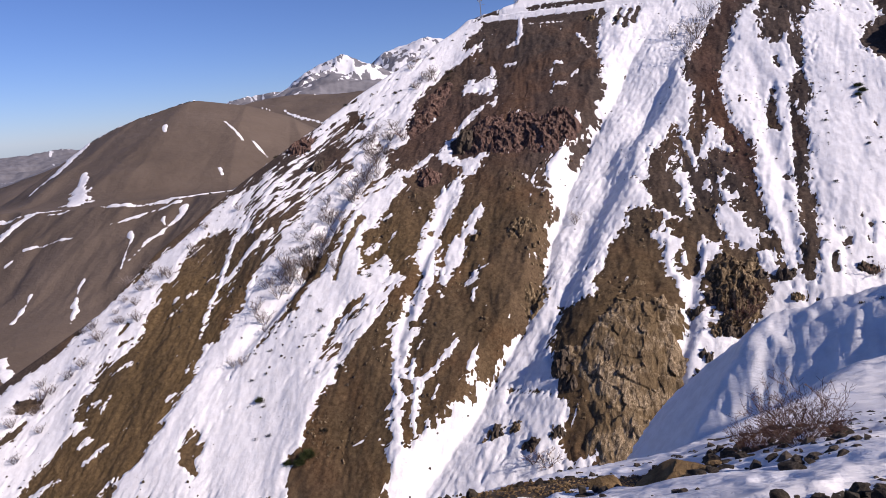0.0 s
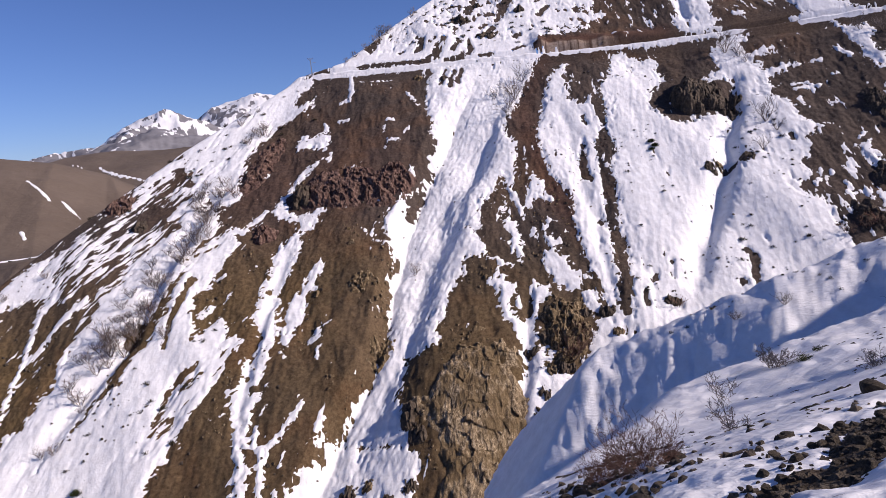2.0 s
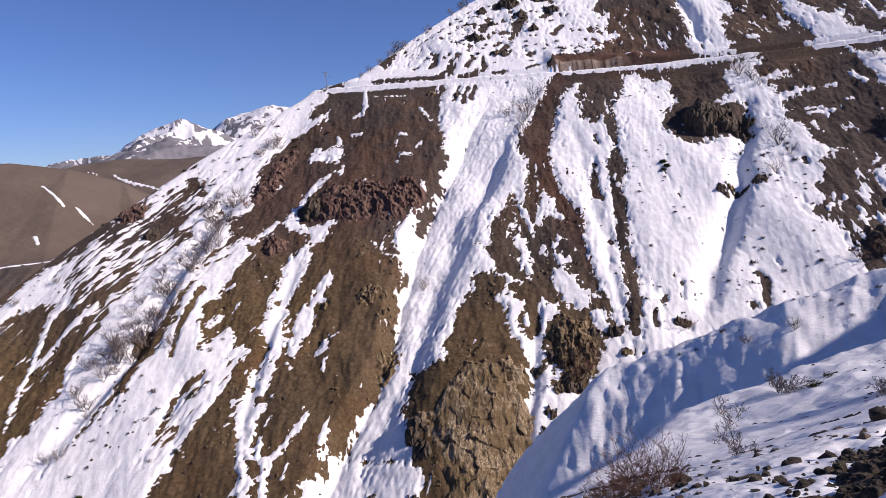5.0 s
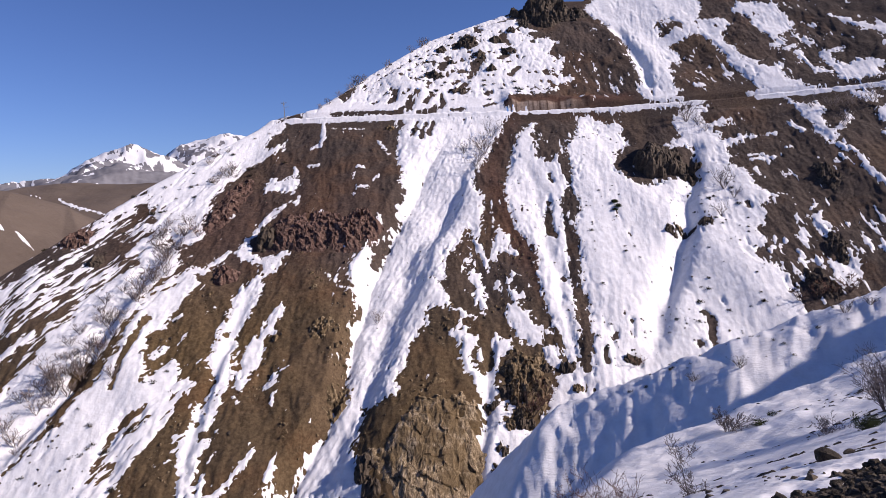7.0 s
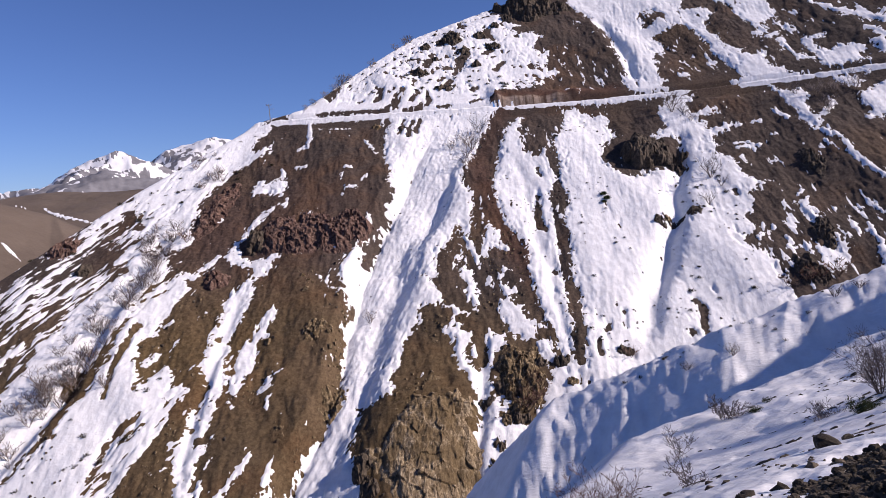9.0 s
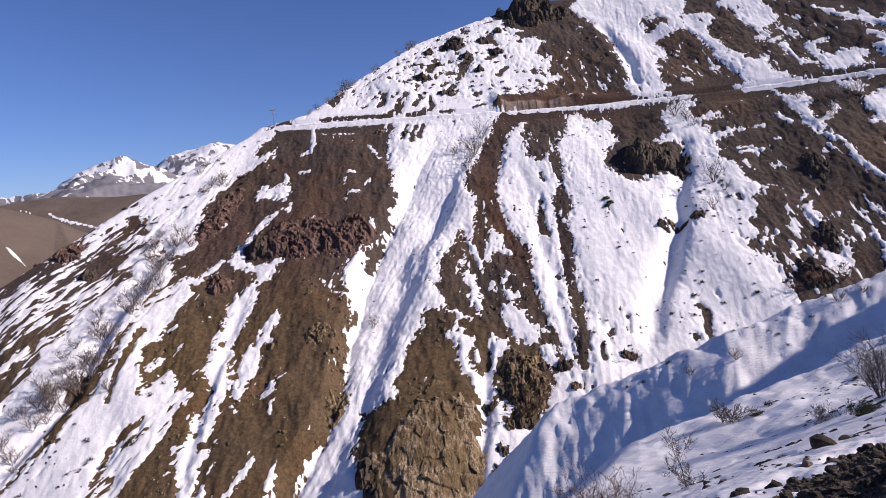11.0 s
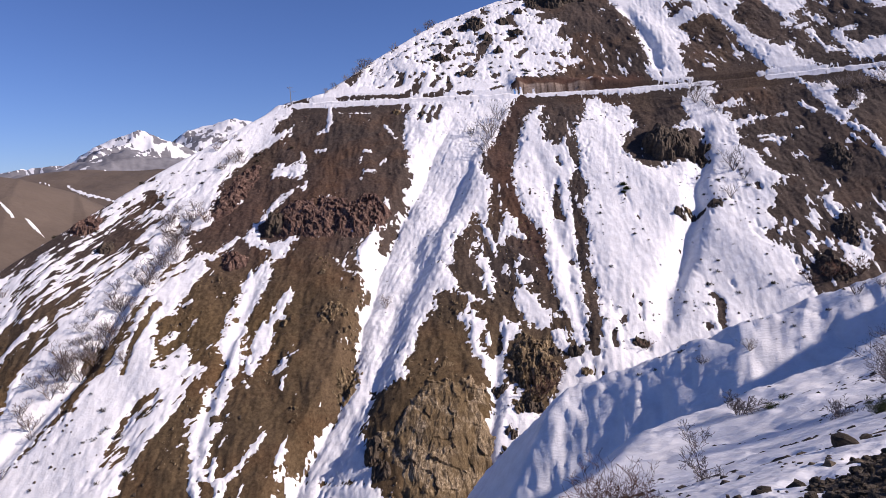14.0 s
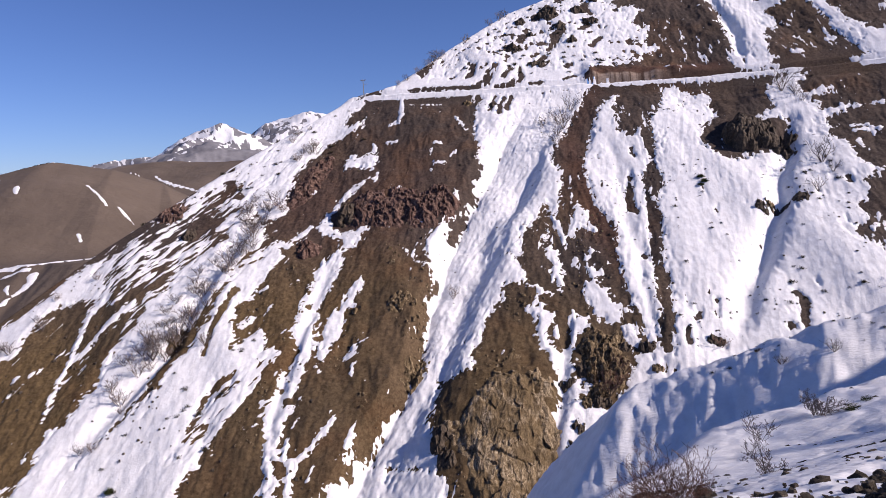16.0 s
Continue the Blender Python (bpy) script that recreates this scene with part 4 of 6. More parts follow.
MOUNT_EAST = [(-1565, 3700, 301), (-1432, 3700, 369), (-1207, 3700, 411), (-1081, 3700, 388), (-933, 3700, 480), (-692, 3700, 519)]
HAZE_HILLS = [(-4600, 1500, -60), (-4460, 3600, -47), (-4138, 3600, -41), (-3774, 3600, -17), (-2600, 3900, -40)]
# snow on the near hills behind the ridge: centre lines and half-widths
FAR_COVER = []


def far_strip(line):
    FAR_COVER.append(line)


far_strip([(-773, 637, 2), (-784, 668, 5), (-786, 690, 9), (-806, 729, 10), (-822, 765, 10), (-842, 810, 11), (-834, 842, 12), (-815, 852, 10), (-782, 858, 9), (-752, 868, 9), (-720, 878, 8), (-686, 884, 6)])
far_strip([(-708, 673, 4.3), (-683, 643, 7.4), (-655, 607, 11), (-619, 569, 14.8)])
far_strip([(-528, 514, 1.3), (-493, 515, 1.9), (-464, 522, 2.5), (-433, 528, 3), (-412, 545, 4), (-392, 556, 4)])
far_strip([(-498, 491, 0.9), (-477, 503, 1.8), (-462, 510, 1.2), (-434, 519, 1.8)])
far_strip([(-677, 520, 2.3), (-647, 517, 1.5), (-624, 518, 1.4), (-587, 521, 1)])
far_strip([(-638, 471, 7), (-640, 487, 7.1), (-640, 502, 7.2), (-635, 513, 5), (-622, 516, 2.1)])
far_strip([(-600, 514, 1), (-573, 515, 1.4)])
far_strip([(-470, 485, 2.4), (-458, 474, 1.7), (-452, 459, 1.4), (-444, 441, 1.1)])
far_strip([(-425, 513, 3.5), (-423, 500, 4.6), (-427, 490, 1.7), (-429, 479, 2.8), (-437, 468, 2.3), (-438, 458, 1.1), (-441, 448, 1.1)])
far_strip([(-439, 497, 1.8), (-432, 489, 1.7)])
far_strip([(-587, 468, 2.7), (-577, 471, 2.6)])
far_strip([(-574, 472, 1), (-530, 476, 0.8)])
far_strip([(-478, 432, 1.7), (-476, 423, 1.7), (-466, 408, 2.8), (-450, 389, 2.7), (-441, 378, 1.6)])
far_strip([(-524, 415, 1.2), (-517, 399, 1.8), (-499, 373, 1.7)])
far_strip([(-593, 452, 2.6), (-590, 455, 2)])
far_strip([(-442, 316, 3.9), (-417, 299, 4.7), (-402, 290, 1.8)])
far_strip([(-661, 784, 4.5), (-640, 757, 2.6)])
far_strip([(-738, 831, 1.9), (-721, 827, 1.9)])
far_strip([(-518, 699, 3.8), (-508, 689, 2.3)])
far_strip([(-588, 823, 1.8), (-549, 792, 1.7), (-531, 777, 1.6)])
far_strip([(-522, 788, 1.2), (-503, 774, 1.6), (-488, 766, 1.6)])
far_strip([(-982, 1522, 3.2), (-926, 1484, 4.6), (-905, 1470, 3)])
far_strip([(-879, 1482, 4.5), (-807, 1413, 8.5), (-768, 1383, 6.9), (-733, 1370, 5.4), (-704, 1347, 4)])


# ---- sheets of ground ----
def sheet(name, x, y, z, keep, material, attrs=None, flip=False, pick=None):
    """A grid of vertices as one mesh; only the quads whose four corners are kept."""
    rows, cols = x.shape
    quads_ok = keep[:-1, :-1] & keep[1:, :-1] & keep[:-1, 1:] & keep[1:, 1:]
    if pick is not None:
        quads_ok = quads_ok & pick[:-1, :-1]
    idx = np.arange(rows * cols).reshape(rows, cols)
    q = np.stack([idx[:-1, :-1], idx[:-1, 1:], idx[1:, 1:], idx[1:, :-1]], -1)[quads_ok]
    if flip:
        q = q[:, ::-1]
    used = np.unique(q)
    remap = np.full(rows * cols, -1)
    remap[used] = np.arange(len(used))
    q = remap[q].astype(np.int32)
    co = np.stack([x.ravel()[used], y.ravel()[used], z.ravel()[used]], -1).astype(np.float32)
    me = bpy.data.meshes.new(name)
    me.vertices.add(len(co))
    me.vertices.foreach_set("co", co.ravel())
    me.loops.add(q.size)
    me.loops.foreach_set("vertex_index", q.ravel())
    me.polygons.add(len(q))
    me.polygons.foreach_set("loop_start", np.arange(0, q.size, 4, dtype=np.int32))
    for key, values in (attrs or {}).items():
        me.attributes.new(key, "FLOAT", "POINT").data.foreach_set("value", values.ravel()[used].astype(np.float32))
    me.update(calc_edges=True)
    me.polygons.foreach_set("use_smooth", np.ones(len(q), dtype=bool))
    me.materials.append(material)
    return new(name, me)


def outline_distance(x, y, ring):
    """Distance to a closed outline, positive inside."""
    d, _, _ = along(x, y, list(ring) + [ring[0]])
    inside = np.zeros(np.shape(x), bool)
    for (ax, ay), (bx, by) in zip(ring, list(ring[1:]) + [ring[0]]):
        cross = ((ay > y) != (by > y)) & (x < (bx - ax) * (y - ay) / (by - ay + 1e-9) + ax)
        inside ^= cross
    return np.where(inside, d, -d)


def boxed(x, y, shape):
    p = np.array(shape)
    pad = 9.0 + (p[:, 2].max() if p.shape[1] > 2 else 0.0)
    return (x > p[:, 0].min() - pad) & (x < p[:, 0].max() + pad) & (y > p[:, 1].min() - pad) & (y < p[:, 1].max() + pad)


def snow_cover(x, y, owner=None, streaky=None, only=()):
    """How far a place lies inside the snow, in metres; owner takes the number of the patch that it belongs to, streaky the broken zones."""
    m = np.full(x.shape, -8.0)
    for kind, patch, shape in COVER:
        near = boxed(x, y, shape)
        if not near.any() or (only and patch not in only):
            continue
        px, py = x[near], y[near]
        if kind in ("strip", "bare"):
            d, _, (hw,) = along(px, py, shape)
            s = (hw - d) * np.where(hw < 1.6, 1.7, 1.0) + 0.12
        else:
            s = outline_distance(px, py, shape)
        if kind == "streaky":
            if streaky is not None:
                streaky[near] = np.maximum(streaky[near], smoothstep(-2.5, 2.5, s))
            continue
        if owner is not None and kind in ("strip", "field"):
            owner[near] = np.where(s > m[near], PATCH_NAMES.index(patch), owner[near])
        m[near] = np.maximum(m[near], s) if kind in ("strip", "field") else np.minimum(m[near], -1.5 * s)
    return m


PATCH_NAMES = list(PATCHES)
xs = np.concatenate([np.arange(-345, -215, 1.2), np.arange(-215, 215, 0.5), np.arange(215, 262, 1.0)])
ys = np.concatenate([np.arange(92, 150, 0.7), np.arange(150, 338, 0.42), np.arange(338, 440, 0.6), np.arange(440, 620, 2.0)])
gx, gy = np.meshgrid(xs, ys)
smooth_z = face(gx, gy, False)
fine_z = face(gx, gy, True)
crest_d, crest_side, _ = along(gx, gy, CREST)
rib_z = near_side(gx, gy, False)
seen = ((crest_side < 0) | (crest_d < 10)) & (smooth_z > rib_z - 6) & (smooth_z > -150)
wob = fbm(gx, gy, 40, 31, 3)
red_mask = np.clip(np.exp(-(((gx + 75) / 40) ** 2 + ((gy - 268) / 22) ** 2)) * 0.5 + 0.8 * np.exp(-(along(gx, gy, [(36, 326), (22, 296), (27, 262), (38, 232)])[0] / 7) ** 2) + np.exp(-((gy - road_line(gx) - 8) / 5) ** 2) * smoothstep(28, 36, gx) * smoothstep(105, 95, gx) + 0.25 * wob, 0, 1)
ochre_mask = np.clip(smoothstep(262, 200, gy) * smoothstep(-260, -170, gx) * smoothstep(75, 30, gx) + 0.35 * wob - 0.1, 0, 1)
owner = np.full(gx.shape, -1)
broken = np.zeros(gx.shape)
cover = snow_cover(gx, gy, owner, broken)
# where the snow is thin and broken: the summit dome and the foot of the crags
thin = np.clip(0.90 * smoothstep(338, 348, gy) * smoothstep(95, 80, gx) + 0.3 * smoothstep(45, 60, gx) * smoothstep(345, 360, gy) * smoothstep(95, 80, gx) + 0.45 * smoothstep(225, 200, gy) * smoothstep(-5, 8, gx) * smoothstep(60, 45, gx) + 0.15 * smoothstep(130, 150, gx) + 0.45 * smoothstep(-88, -102, gx) * smoothstep(212, 240, gy), 0, 1)
slant = 0.27 * smoothstep(40, -10, gx) + 0.30 * smoothstep(-60, -115, gx)
lean = gx - slant * (gy - 250)       # streaks run down the fall line
down = fbm(lean, gy * 0.30, 5.0, 41, 5, 0.62)
ragged = fbm(lean, gy * 0.6, 1.9, 44, 3, 0.95)
crumbs = fbm(lean, gy * 0.75, 1.15, 45, 3, 0.9)
rim = np.exp(-(cover / 2.2) ** 2)
inside = cover + (0.32 + 0.4 * thin) * down + (0.5 + 0.2 * thin) * ragged + (0.4 + 0.85 * rim) * crumbs - 0.1
# long thin streaks, slanting with the west ridge
skew = gx - 0.80 * (gy - 240)
streaks = fbm(skew, (gy + 0.8 * gx) * 0.2, 1.7, 91, 3, 0.75) + 0.25 * fbm(gx, gy, 14, 92, 2)
inside = inside + broken * (np.clip(inside, -2.2, 1.2) * 0.45 + 1.5 * streaks + 0.95 - inside)
loose = fbm(lean, gy * 0.35, 2.0, 47, 4, 0.7) - 1.32 + 0.18 * smoothstep(110, 140, gx) + 0.45 * fbm(gx, gy, 30, 48, 2) + 0.35 * smoothstep(-6, 0, cover)
inside = np.maximum(inside, 1.3 * loose)
runs = fbm(gx, gy * 0.1, 1.4, 46, 3, 0.7)
holes = fbm(lean, gy * 0.40, 3.0, 57, 4, 0.66) + 0.30 * fbm(gx, gy, 16, 58, 2)
dark_rocks = fbm(gx, gy * 0.7, 2.8, 59, 4, 0.62) + 0.35 * fbm(gx, gy, 14, 60, 2) - 0.10
holes = holes + (dark_rocks - holes) * smoothstep(338, 348, gy) * smoothstep(110, 90, gx)
inside = np.minimum(inside, 2.2 * (1.6 - 1.05 * thin - holes))
verge = gy - road_line(gx)
cutting = (gx > 33) & (gx < 96) & (verge > 2.4) & (verge < 6.5 + 3 * fbm(gx, gy * 0.2, 6, 49, 3)) & ((verge > 4.0) | (runs < 0.1))
inside = np.where(cutting, -4, inside)
depth = np.clip(np.where(inside > 0, 0.26, 0.45) * inside, -0.8, 0.5)
lumps = smoothstep(0.5, 3.5, snow_cover(gx, gy, None, None, ("chute", "foot"))) * smoothstep(30, 12, gx)
runnels = fbm(gx - 0.25 * (gy - 250), gy * 0.07, 1.4, 53, 3, 0.65) * smoothstep(20, 40, gx) * np.clip(0.5 + 1.1 * fbm(gx, gy * 0.5, 22, 52, 2), 0, 1)
deep = smoothstep(0.3, 2.5, inside)
snow_z = smooth_z + depth + (0.88 - 0.45 * deep) * (fine_z - smooth_z) + 0.04 * deep * fbm(gx, gy * 0.5, 2.5, 51, 3)
snow_z = snow_z + deep * (0.11 * runnels + lumps * (0.15 * fbm(gx, gy, 1.2, 54, 3, 0.65) + 0.26 * np.abs(fbm(gx - 0.5 * (gy - 250), gy * 0.3, 2.2, 55, 3, 0.65))))
pale_mask = smoothstep(34, 40, gx) * smoothstep(78, 62, gx) * smoothstep(2.0, 2.8, verge) * smoothstep(6.2, 4.6, verge) * np.clip(0.75 + 0.9 * runs, 0, 1)
hill = sheet("ground_hillside", gx, gy, fine_z, seen & ~((inside > 2.0) & (fine_z - snow_z < -0.12)), SOIL, {"red": red_mask, "ochre": ochre_mask, "pale": pale_mask})
tagged(hill, "steep brown earth hillside with patchy melting snow", "hillside", kind="structure")
snow_keep = seen & (depth > -0.5)
group = owner.copy()
whole = snow_keep[:-1, :-1] & snow_keep[1:, :-1] & snow_keep[:-1, 1:] & snow_keep[1:, 1:]
group[:-1, :-1] = np.where(whole, group[:-1, :-1], -1)
group[-1, :] = group[:, -1] = -1
# number the connected pieces of every patch
piece = np.arange(group.size).reshape(group.shape)
across = (group[:, 1:] == group[:, :-1]) & (group[:, 1:] >= 0)
upward = (group[1:] == group[:-1]) & (group[1:] >= 0)
for _ in range(400):
    before = piece
    piece = piece.copy()
    least = np.where(across, np.minimum(piece[:, 1:], piece[:, :-1]), piece.size)
    piece[:, 1:] = np.minimum(piece[:, 1:], least)
    piece[:, :-1] = np.minimum(piece[:, :-1], least)
    least = np.where(upward, np.minimum(piece[1:], piece[:-1]), piece.size)
    piece[1:] = np.minimum(piece[1:], least)
    piece[:-1] = np.minimum(piece[:-1], least)
    piece = piece.ravel()[piece]
    if (piece == before).all():
        break
lone = np.ones(gx.shape, bool)
names, sizes = np.unique(piece[group >= 0], return_counts=True)
for number, size in zip(names, sizes):
    if size < 160:
        continue
    mine = (piece == number) & (group >= 0)
    lone &= ~mine
    patch = sheet("snow_patch", gx, gy, snow_z, snow_keep, SNOW, pick=mine)
    tagged(patch, PATCHES[PATCH_NAMES[group.ravel()[number]]], "snow patch", "snow patches on the hillside")
snow = sheet("snow_remnants", gx, gy, snow_z, snow_keep, SNOW, pick=lone)
tagged(snow, "scattered remnants of melting white snow", "snow", kind="stuff")

# ---- the near slope, on rings round the eye ----
az = np.radians(np.concatenate([np.arange(-180, -34, 4.0), np.arange(-34, 44, 0.19), np.arange(44, 181, 4.0)]))
rad = np.concatenate([[0.02], np.geomspace(0.6, 4, 14), np.geomspace(4.1, 220, 330)])
nr, na = np.meshgrid(rad, az, indexing="ij")
nx, ny = nr * np.sin(na), nr * np.cos(na)
nz = near_side(nx, ny, True)
near_keep = (nz > face(nx, ny, False) - 8) & (nz > -150)
near_ground = sheet("ground_near_slope", nx, ny, nz, near_keep & (nr < 48), SOIL, {"red": 0 * nx, "ochre": np.clip(0.4 + 0.4 * fbm(nx, ny, 4, 27, 3), 0, 1)}, flip=True)
tagged(near_ground, "stony near slope dropping into the ravine", "slope", kind="structure")
SCREE = [(0.7, 4.6), (0.8, 5.4), (1.5, 6.05), (2.3, 6.9), (3.3, 7.4), (4.8, 9.2), (6.19, 10.7), (7.72, 11.5), (9.9, 12.9), (13, 15), (12, 11.5), (7.6, 8.6), (5.59, 7.2), (3.2, 5.9), (2.0, 5.1), (1.6, 4.4)]
EARTH = [(-6, 10), (-4.5, 12), (-3.2, 12.6), (-2, 13.2), (-1, 13), (0.4, 12.3), (1.2, 11), (0.3, 10.6), (-0.8, 11), (-1.6, 10.4), (-2.6, 10.2), (-3.4, 10.3), (-4.2, 9.4), (-5.5, 9)]
nlean = 0.9 * nx + 0.45 * ny
ncover = 1.4 + 1.2 * fbm(nx, ny, 5, 81, 3) + 0.7 * fbm(nlean, ny - 0.4 * nx, 1.2, 82, 4, 0.6)
stony = smoothstep(19, 9, np.hypot(nx, ny)) * smoothstep(-25, -5, np.degrees(na))
ncover = ncover - 1.15 * stony * smoothstep(-1.0, 2.0, nx - 0.25 * (ny - 9))
ncover = ncover + 2.0 * smoothstep(20, 40, nr)
scree_d = outline_distance(nx, ny, SCREE)
ncover = np.minimum(ncover, -2.2 * scree_d + 0.7 * fbm(nx, ny, 0.7, 83, 3) + 0.25)
ncover = np.minimum(ncover, -1.6 * outline_distance(nx, ny, EARTH) + 0.8 * fbm(nlean, ny - 0.4 * nx, 0.9, 85, 3))
nsnow_z = nz + np.clip(0.11 * ncover, -0.16, 0.13) - 0.05 * fbm(nx, ny, 1.7, 22, 4, 0.55) + 0.03 * fbm(nlean, (ny - 0.4 * nx) * 0.4, 0.8, 84, 3)
near_snow = sheet("snow_near_slope", nx, ny, nsnow_z, near_keep & (ncover > -1.2), SNOW_NEAR, flip=True)
tagged(near_snow, "old wind-crusted snow on the near slope", "snow", kind="stuff")


# ---- the far country, on rings to the horizon ----
def ridge(x, y, line, slope, round_off):
    d, _, (zc,) = along(x, y, line)
    return zc - slope * (np.sqrt(d * d + round_off ** 2) - round_off)


def far_height(x, y):
    z = -165 + 25 * fbm(x, y, 600, 61, 4)
    front = -68 + 0.62 * (y - 520) + 0.05 * (x + 500)
    top = -66 + 0.04 * (x + 500) + 2 * fbm(x, y, 60, 62, 3) - 0.06 * np.maximum(y - 520, 0)
    shelf = np.minimum(front + 5 * fbm(x, y * 0.4, 50, 63, 4), top) - 3.0 * np.maximum(x + 230, 0)
    z = smax(z, shelf, 12)
    z = smax(z, ridge(x, y, DOME_RIDGE, 0.42, 50) + 4 * fbm(x, y, 110, 64, 5) * smoothstep(0, 60, np.abs(y - 900)), 16)
    z = smax(z, ridge(x, y, BACK_RIDGE, 0.30, 60) + 8 * fbm(x, y, 200, 66, 4), 20)
    rough = fbm(x, y, 420, 65, 6, 0.58)
    gullied = np.abs(fbm(x, y, 260, 67, 5, 0.6))
    z = smax(z, ridge(x, y, FOOT_RIDGE, 0.28, 40) - 22 * gullied + 8 * rough, 15)
    z = smax(z, ridge(x, y, MOUNT_WEST, 0.36, 30) - 26 * gullied + 14 * rough, 15)
    z = smax(z, ridge(x, y, MOUNT_EAST, 0.36, 40) - 22 * gullied + 14 * rough, 15)
    z = smax(z, ridge(x, y, HAZE_HILLS, 0.10, 80) - 25 * gullied, 30)
    return z


far_az = np.radians(np.concatenate([np.arange(-180, -58, 6.0), np.arange(-58, -12, 0.11), np.arange(-12, 181, 6.0)]))
far_r = np.concatenate([np.geomspace(240, 330, 12), np.geomspace(335, 960, 260), np.geomspace(970, 1700, 70), np.geomspace(1720, 4900, 110)])
fr, fa = np.meshgrid(far_r, far_az, indexing="ij")
fx, fy = fr * np.sin(fa), fr * np.cos(fa)
fz = far_height(fx, fy)
under = face(fx, fy, False)
fz = np.where(np.hypot(fx, fy) < 700, np.where((along(fx, fy, CREST)[1] < 0) & (fy > 60), np.minimum(fz, under - 40), fz), fz)
far_ground = sheet("ground_far", fx, fy, fz, fr < 2000, FAR_SOIL, flip=True)
# past 1960 m the ground takes the rock colour with haze mixed in
mountains = sheet("ground_mountains", fx, fy, fz, fr > 1960, HAZED_ROCK, flip=True)
tagged(mountains, "rocky mountains under broken snow, haze grey in their colour", "mountains", kind="structure")
tagged(far_ground, "bare brown hills and a far valley", "hills", kind="structure")
fcover = 0.75 * smoothstep(2150, 2900, fy) * smoothstep(20, 170, fz) - 0.52 + 0.35 * fbm(fx, fy * 0.6, 70, 73, 5, 0.75) + 0.45 * fbm(fx, fy * 0.5, 26, 76, 3, 0.8)
fcover = np.where(np.hypot(fx, fy) < 2250, -0.9 + 0.25 * fbm(fx, fy, 40, 74, 4), fcover)
for line in FAR_COVER:
    d, _, (hw,) = along(fx, fy, line)
    fcover = np.maximum(fcover, np.where(d < 4 * hw + 40, (0.85 * hw + 0.3 - d + (0.35 * hw + 0.5) * fbm(fx, fy, 9, 75, 3, 0.8)) / 8, -1))
far_snow = sheet("snow_far", fx, fy, fz + np.clip(fcover * 5, -5, 1.0), fcover > -0.4, SNOW, flip=True)
tagged(far_snow, "snow on the distant mountains", "snow", kind="stuff")


# ---- building helpers ----
def mesh_object(name, verts, faces, material, parent=None, label="", smooth=False):
    me = bpy.data.meshes.new(name)
    me.from_pydata([tuple(map(float, v)) for v in verts], [], [tuple(map(int, f)) for f in faces])
    me.update()
    if smooth:
        me.polygons.foreach_set("use_smooth", np.ones(len(faces), dtype=bool))
    me.materials.append(material)
    ob = new(name, me)
    if parent is not None:
        ob.parent = parent
    if label:
        tagged(ob, label)
    return ob


def ground_height(x, y):
    xa, ya = np.array([float(x)]), np.array([float(y)])
    return float(np.maximum(face(xa, ya, True), near_side(xa, ya, True))[0])


# ---- rock outcrops ----
def stone_mesh(seed, flat=0.6):
    bm = bmesh.new()
    bmesh.ops.create_icosphere(bm, subdivisions=2, radius=1.0)
    rs = random.Random(seed)
    cuts = [(Vector((rs.gauss(0, 1), rs.gauss(0, 1), rs.gauss(0, 0.8))).normalized(), rs.uniform(0.45, 0.8)) for _ in range(9)]
    for v in bm.verts:
        for n, d in cuts:
            over = v.co.dot(n) - d
            if over > 0:
                v.co -= n * over
        v.co *= 1 + 0.10 * noise.noise(v.co * 2.1 + Vector((seed, 0, 0)))
        v.co.z *= flat
        v.co.x *= 1.25
    me = bpy.data.meshes.new("stone")
    bm.to_mesh(me)
    bm.free()
    return me


CRAG_BLOCKS = {m.name: [stone_mesh(380 + i, 0.8) for i in range(4)] for m in (ROCK_TAN, ROCK_FISSURED, ROCK_RED, ROCK_DARK)}
for m in (ROCK_TAN, ROCK_FISSURED, ROCK_RED, ROCK_DARK):
    for me in CRAG_BLOCKS[m.name]:
        me.materials.append(m)


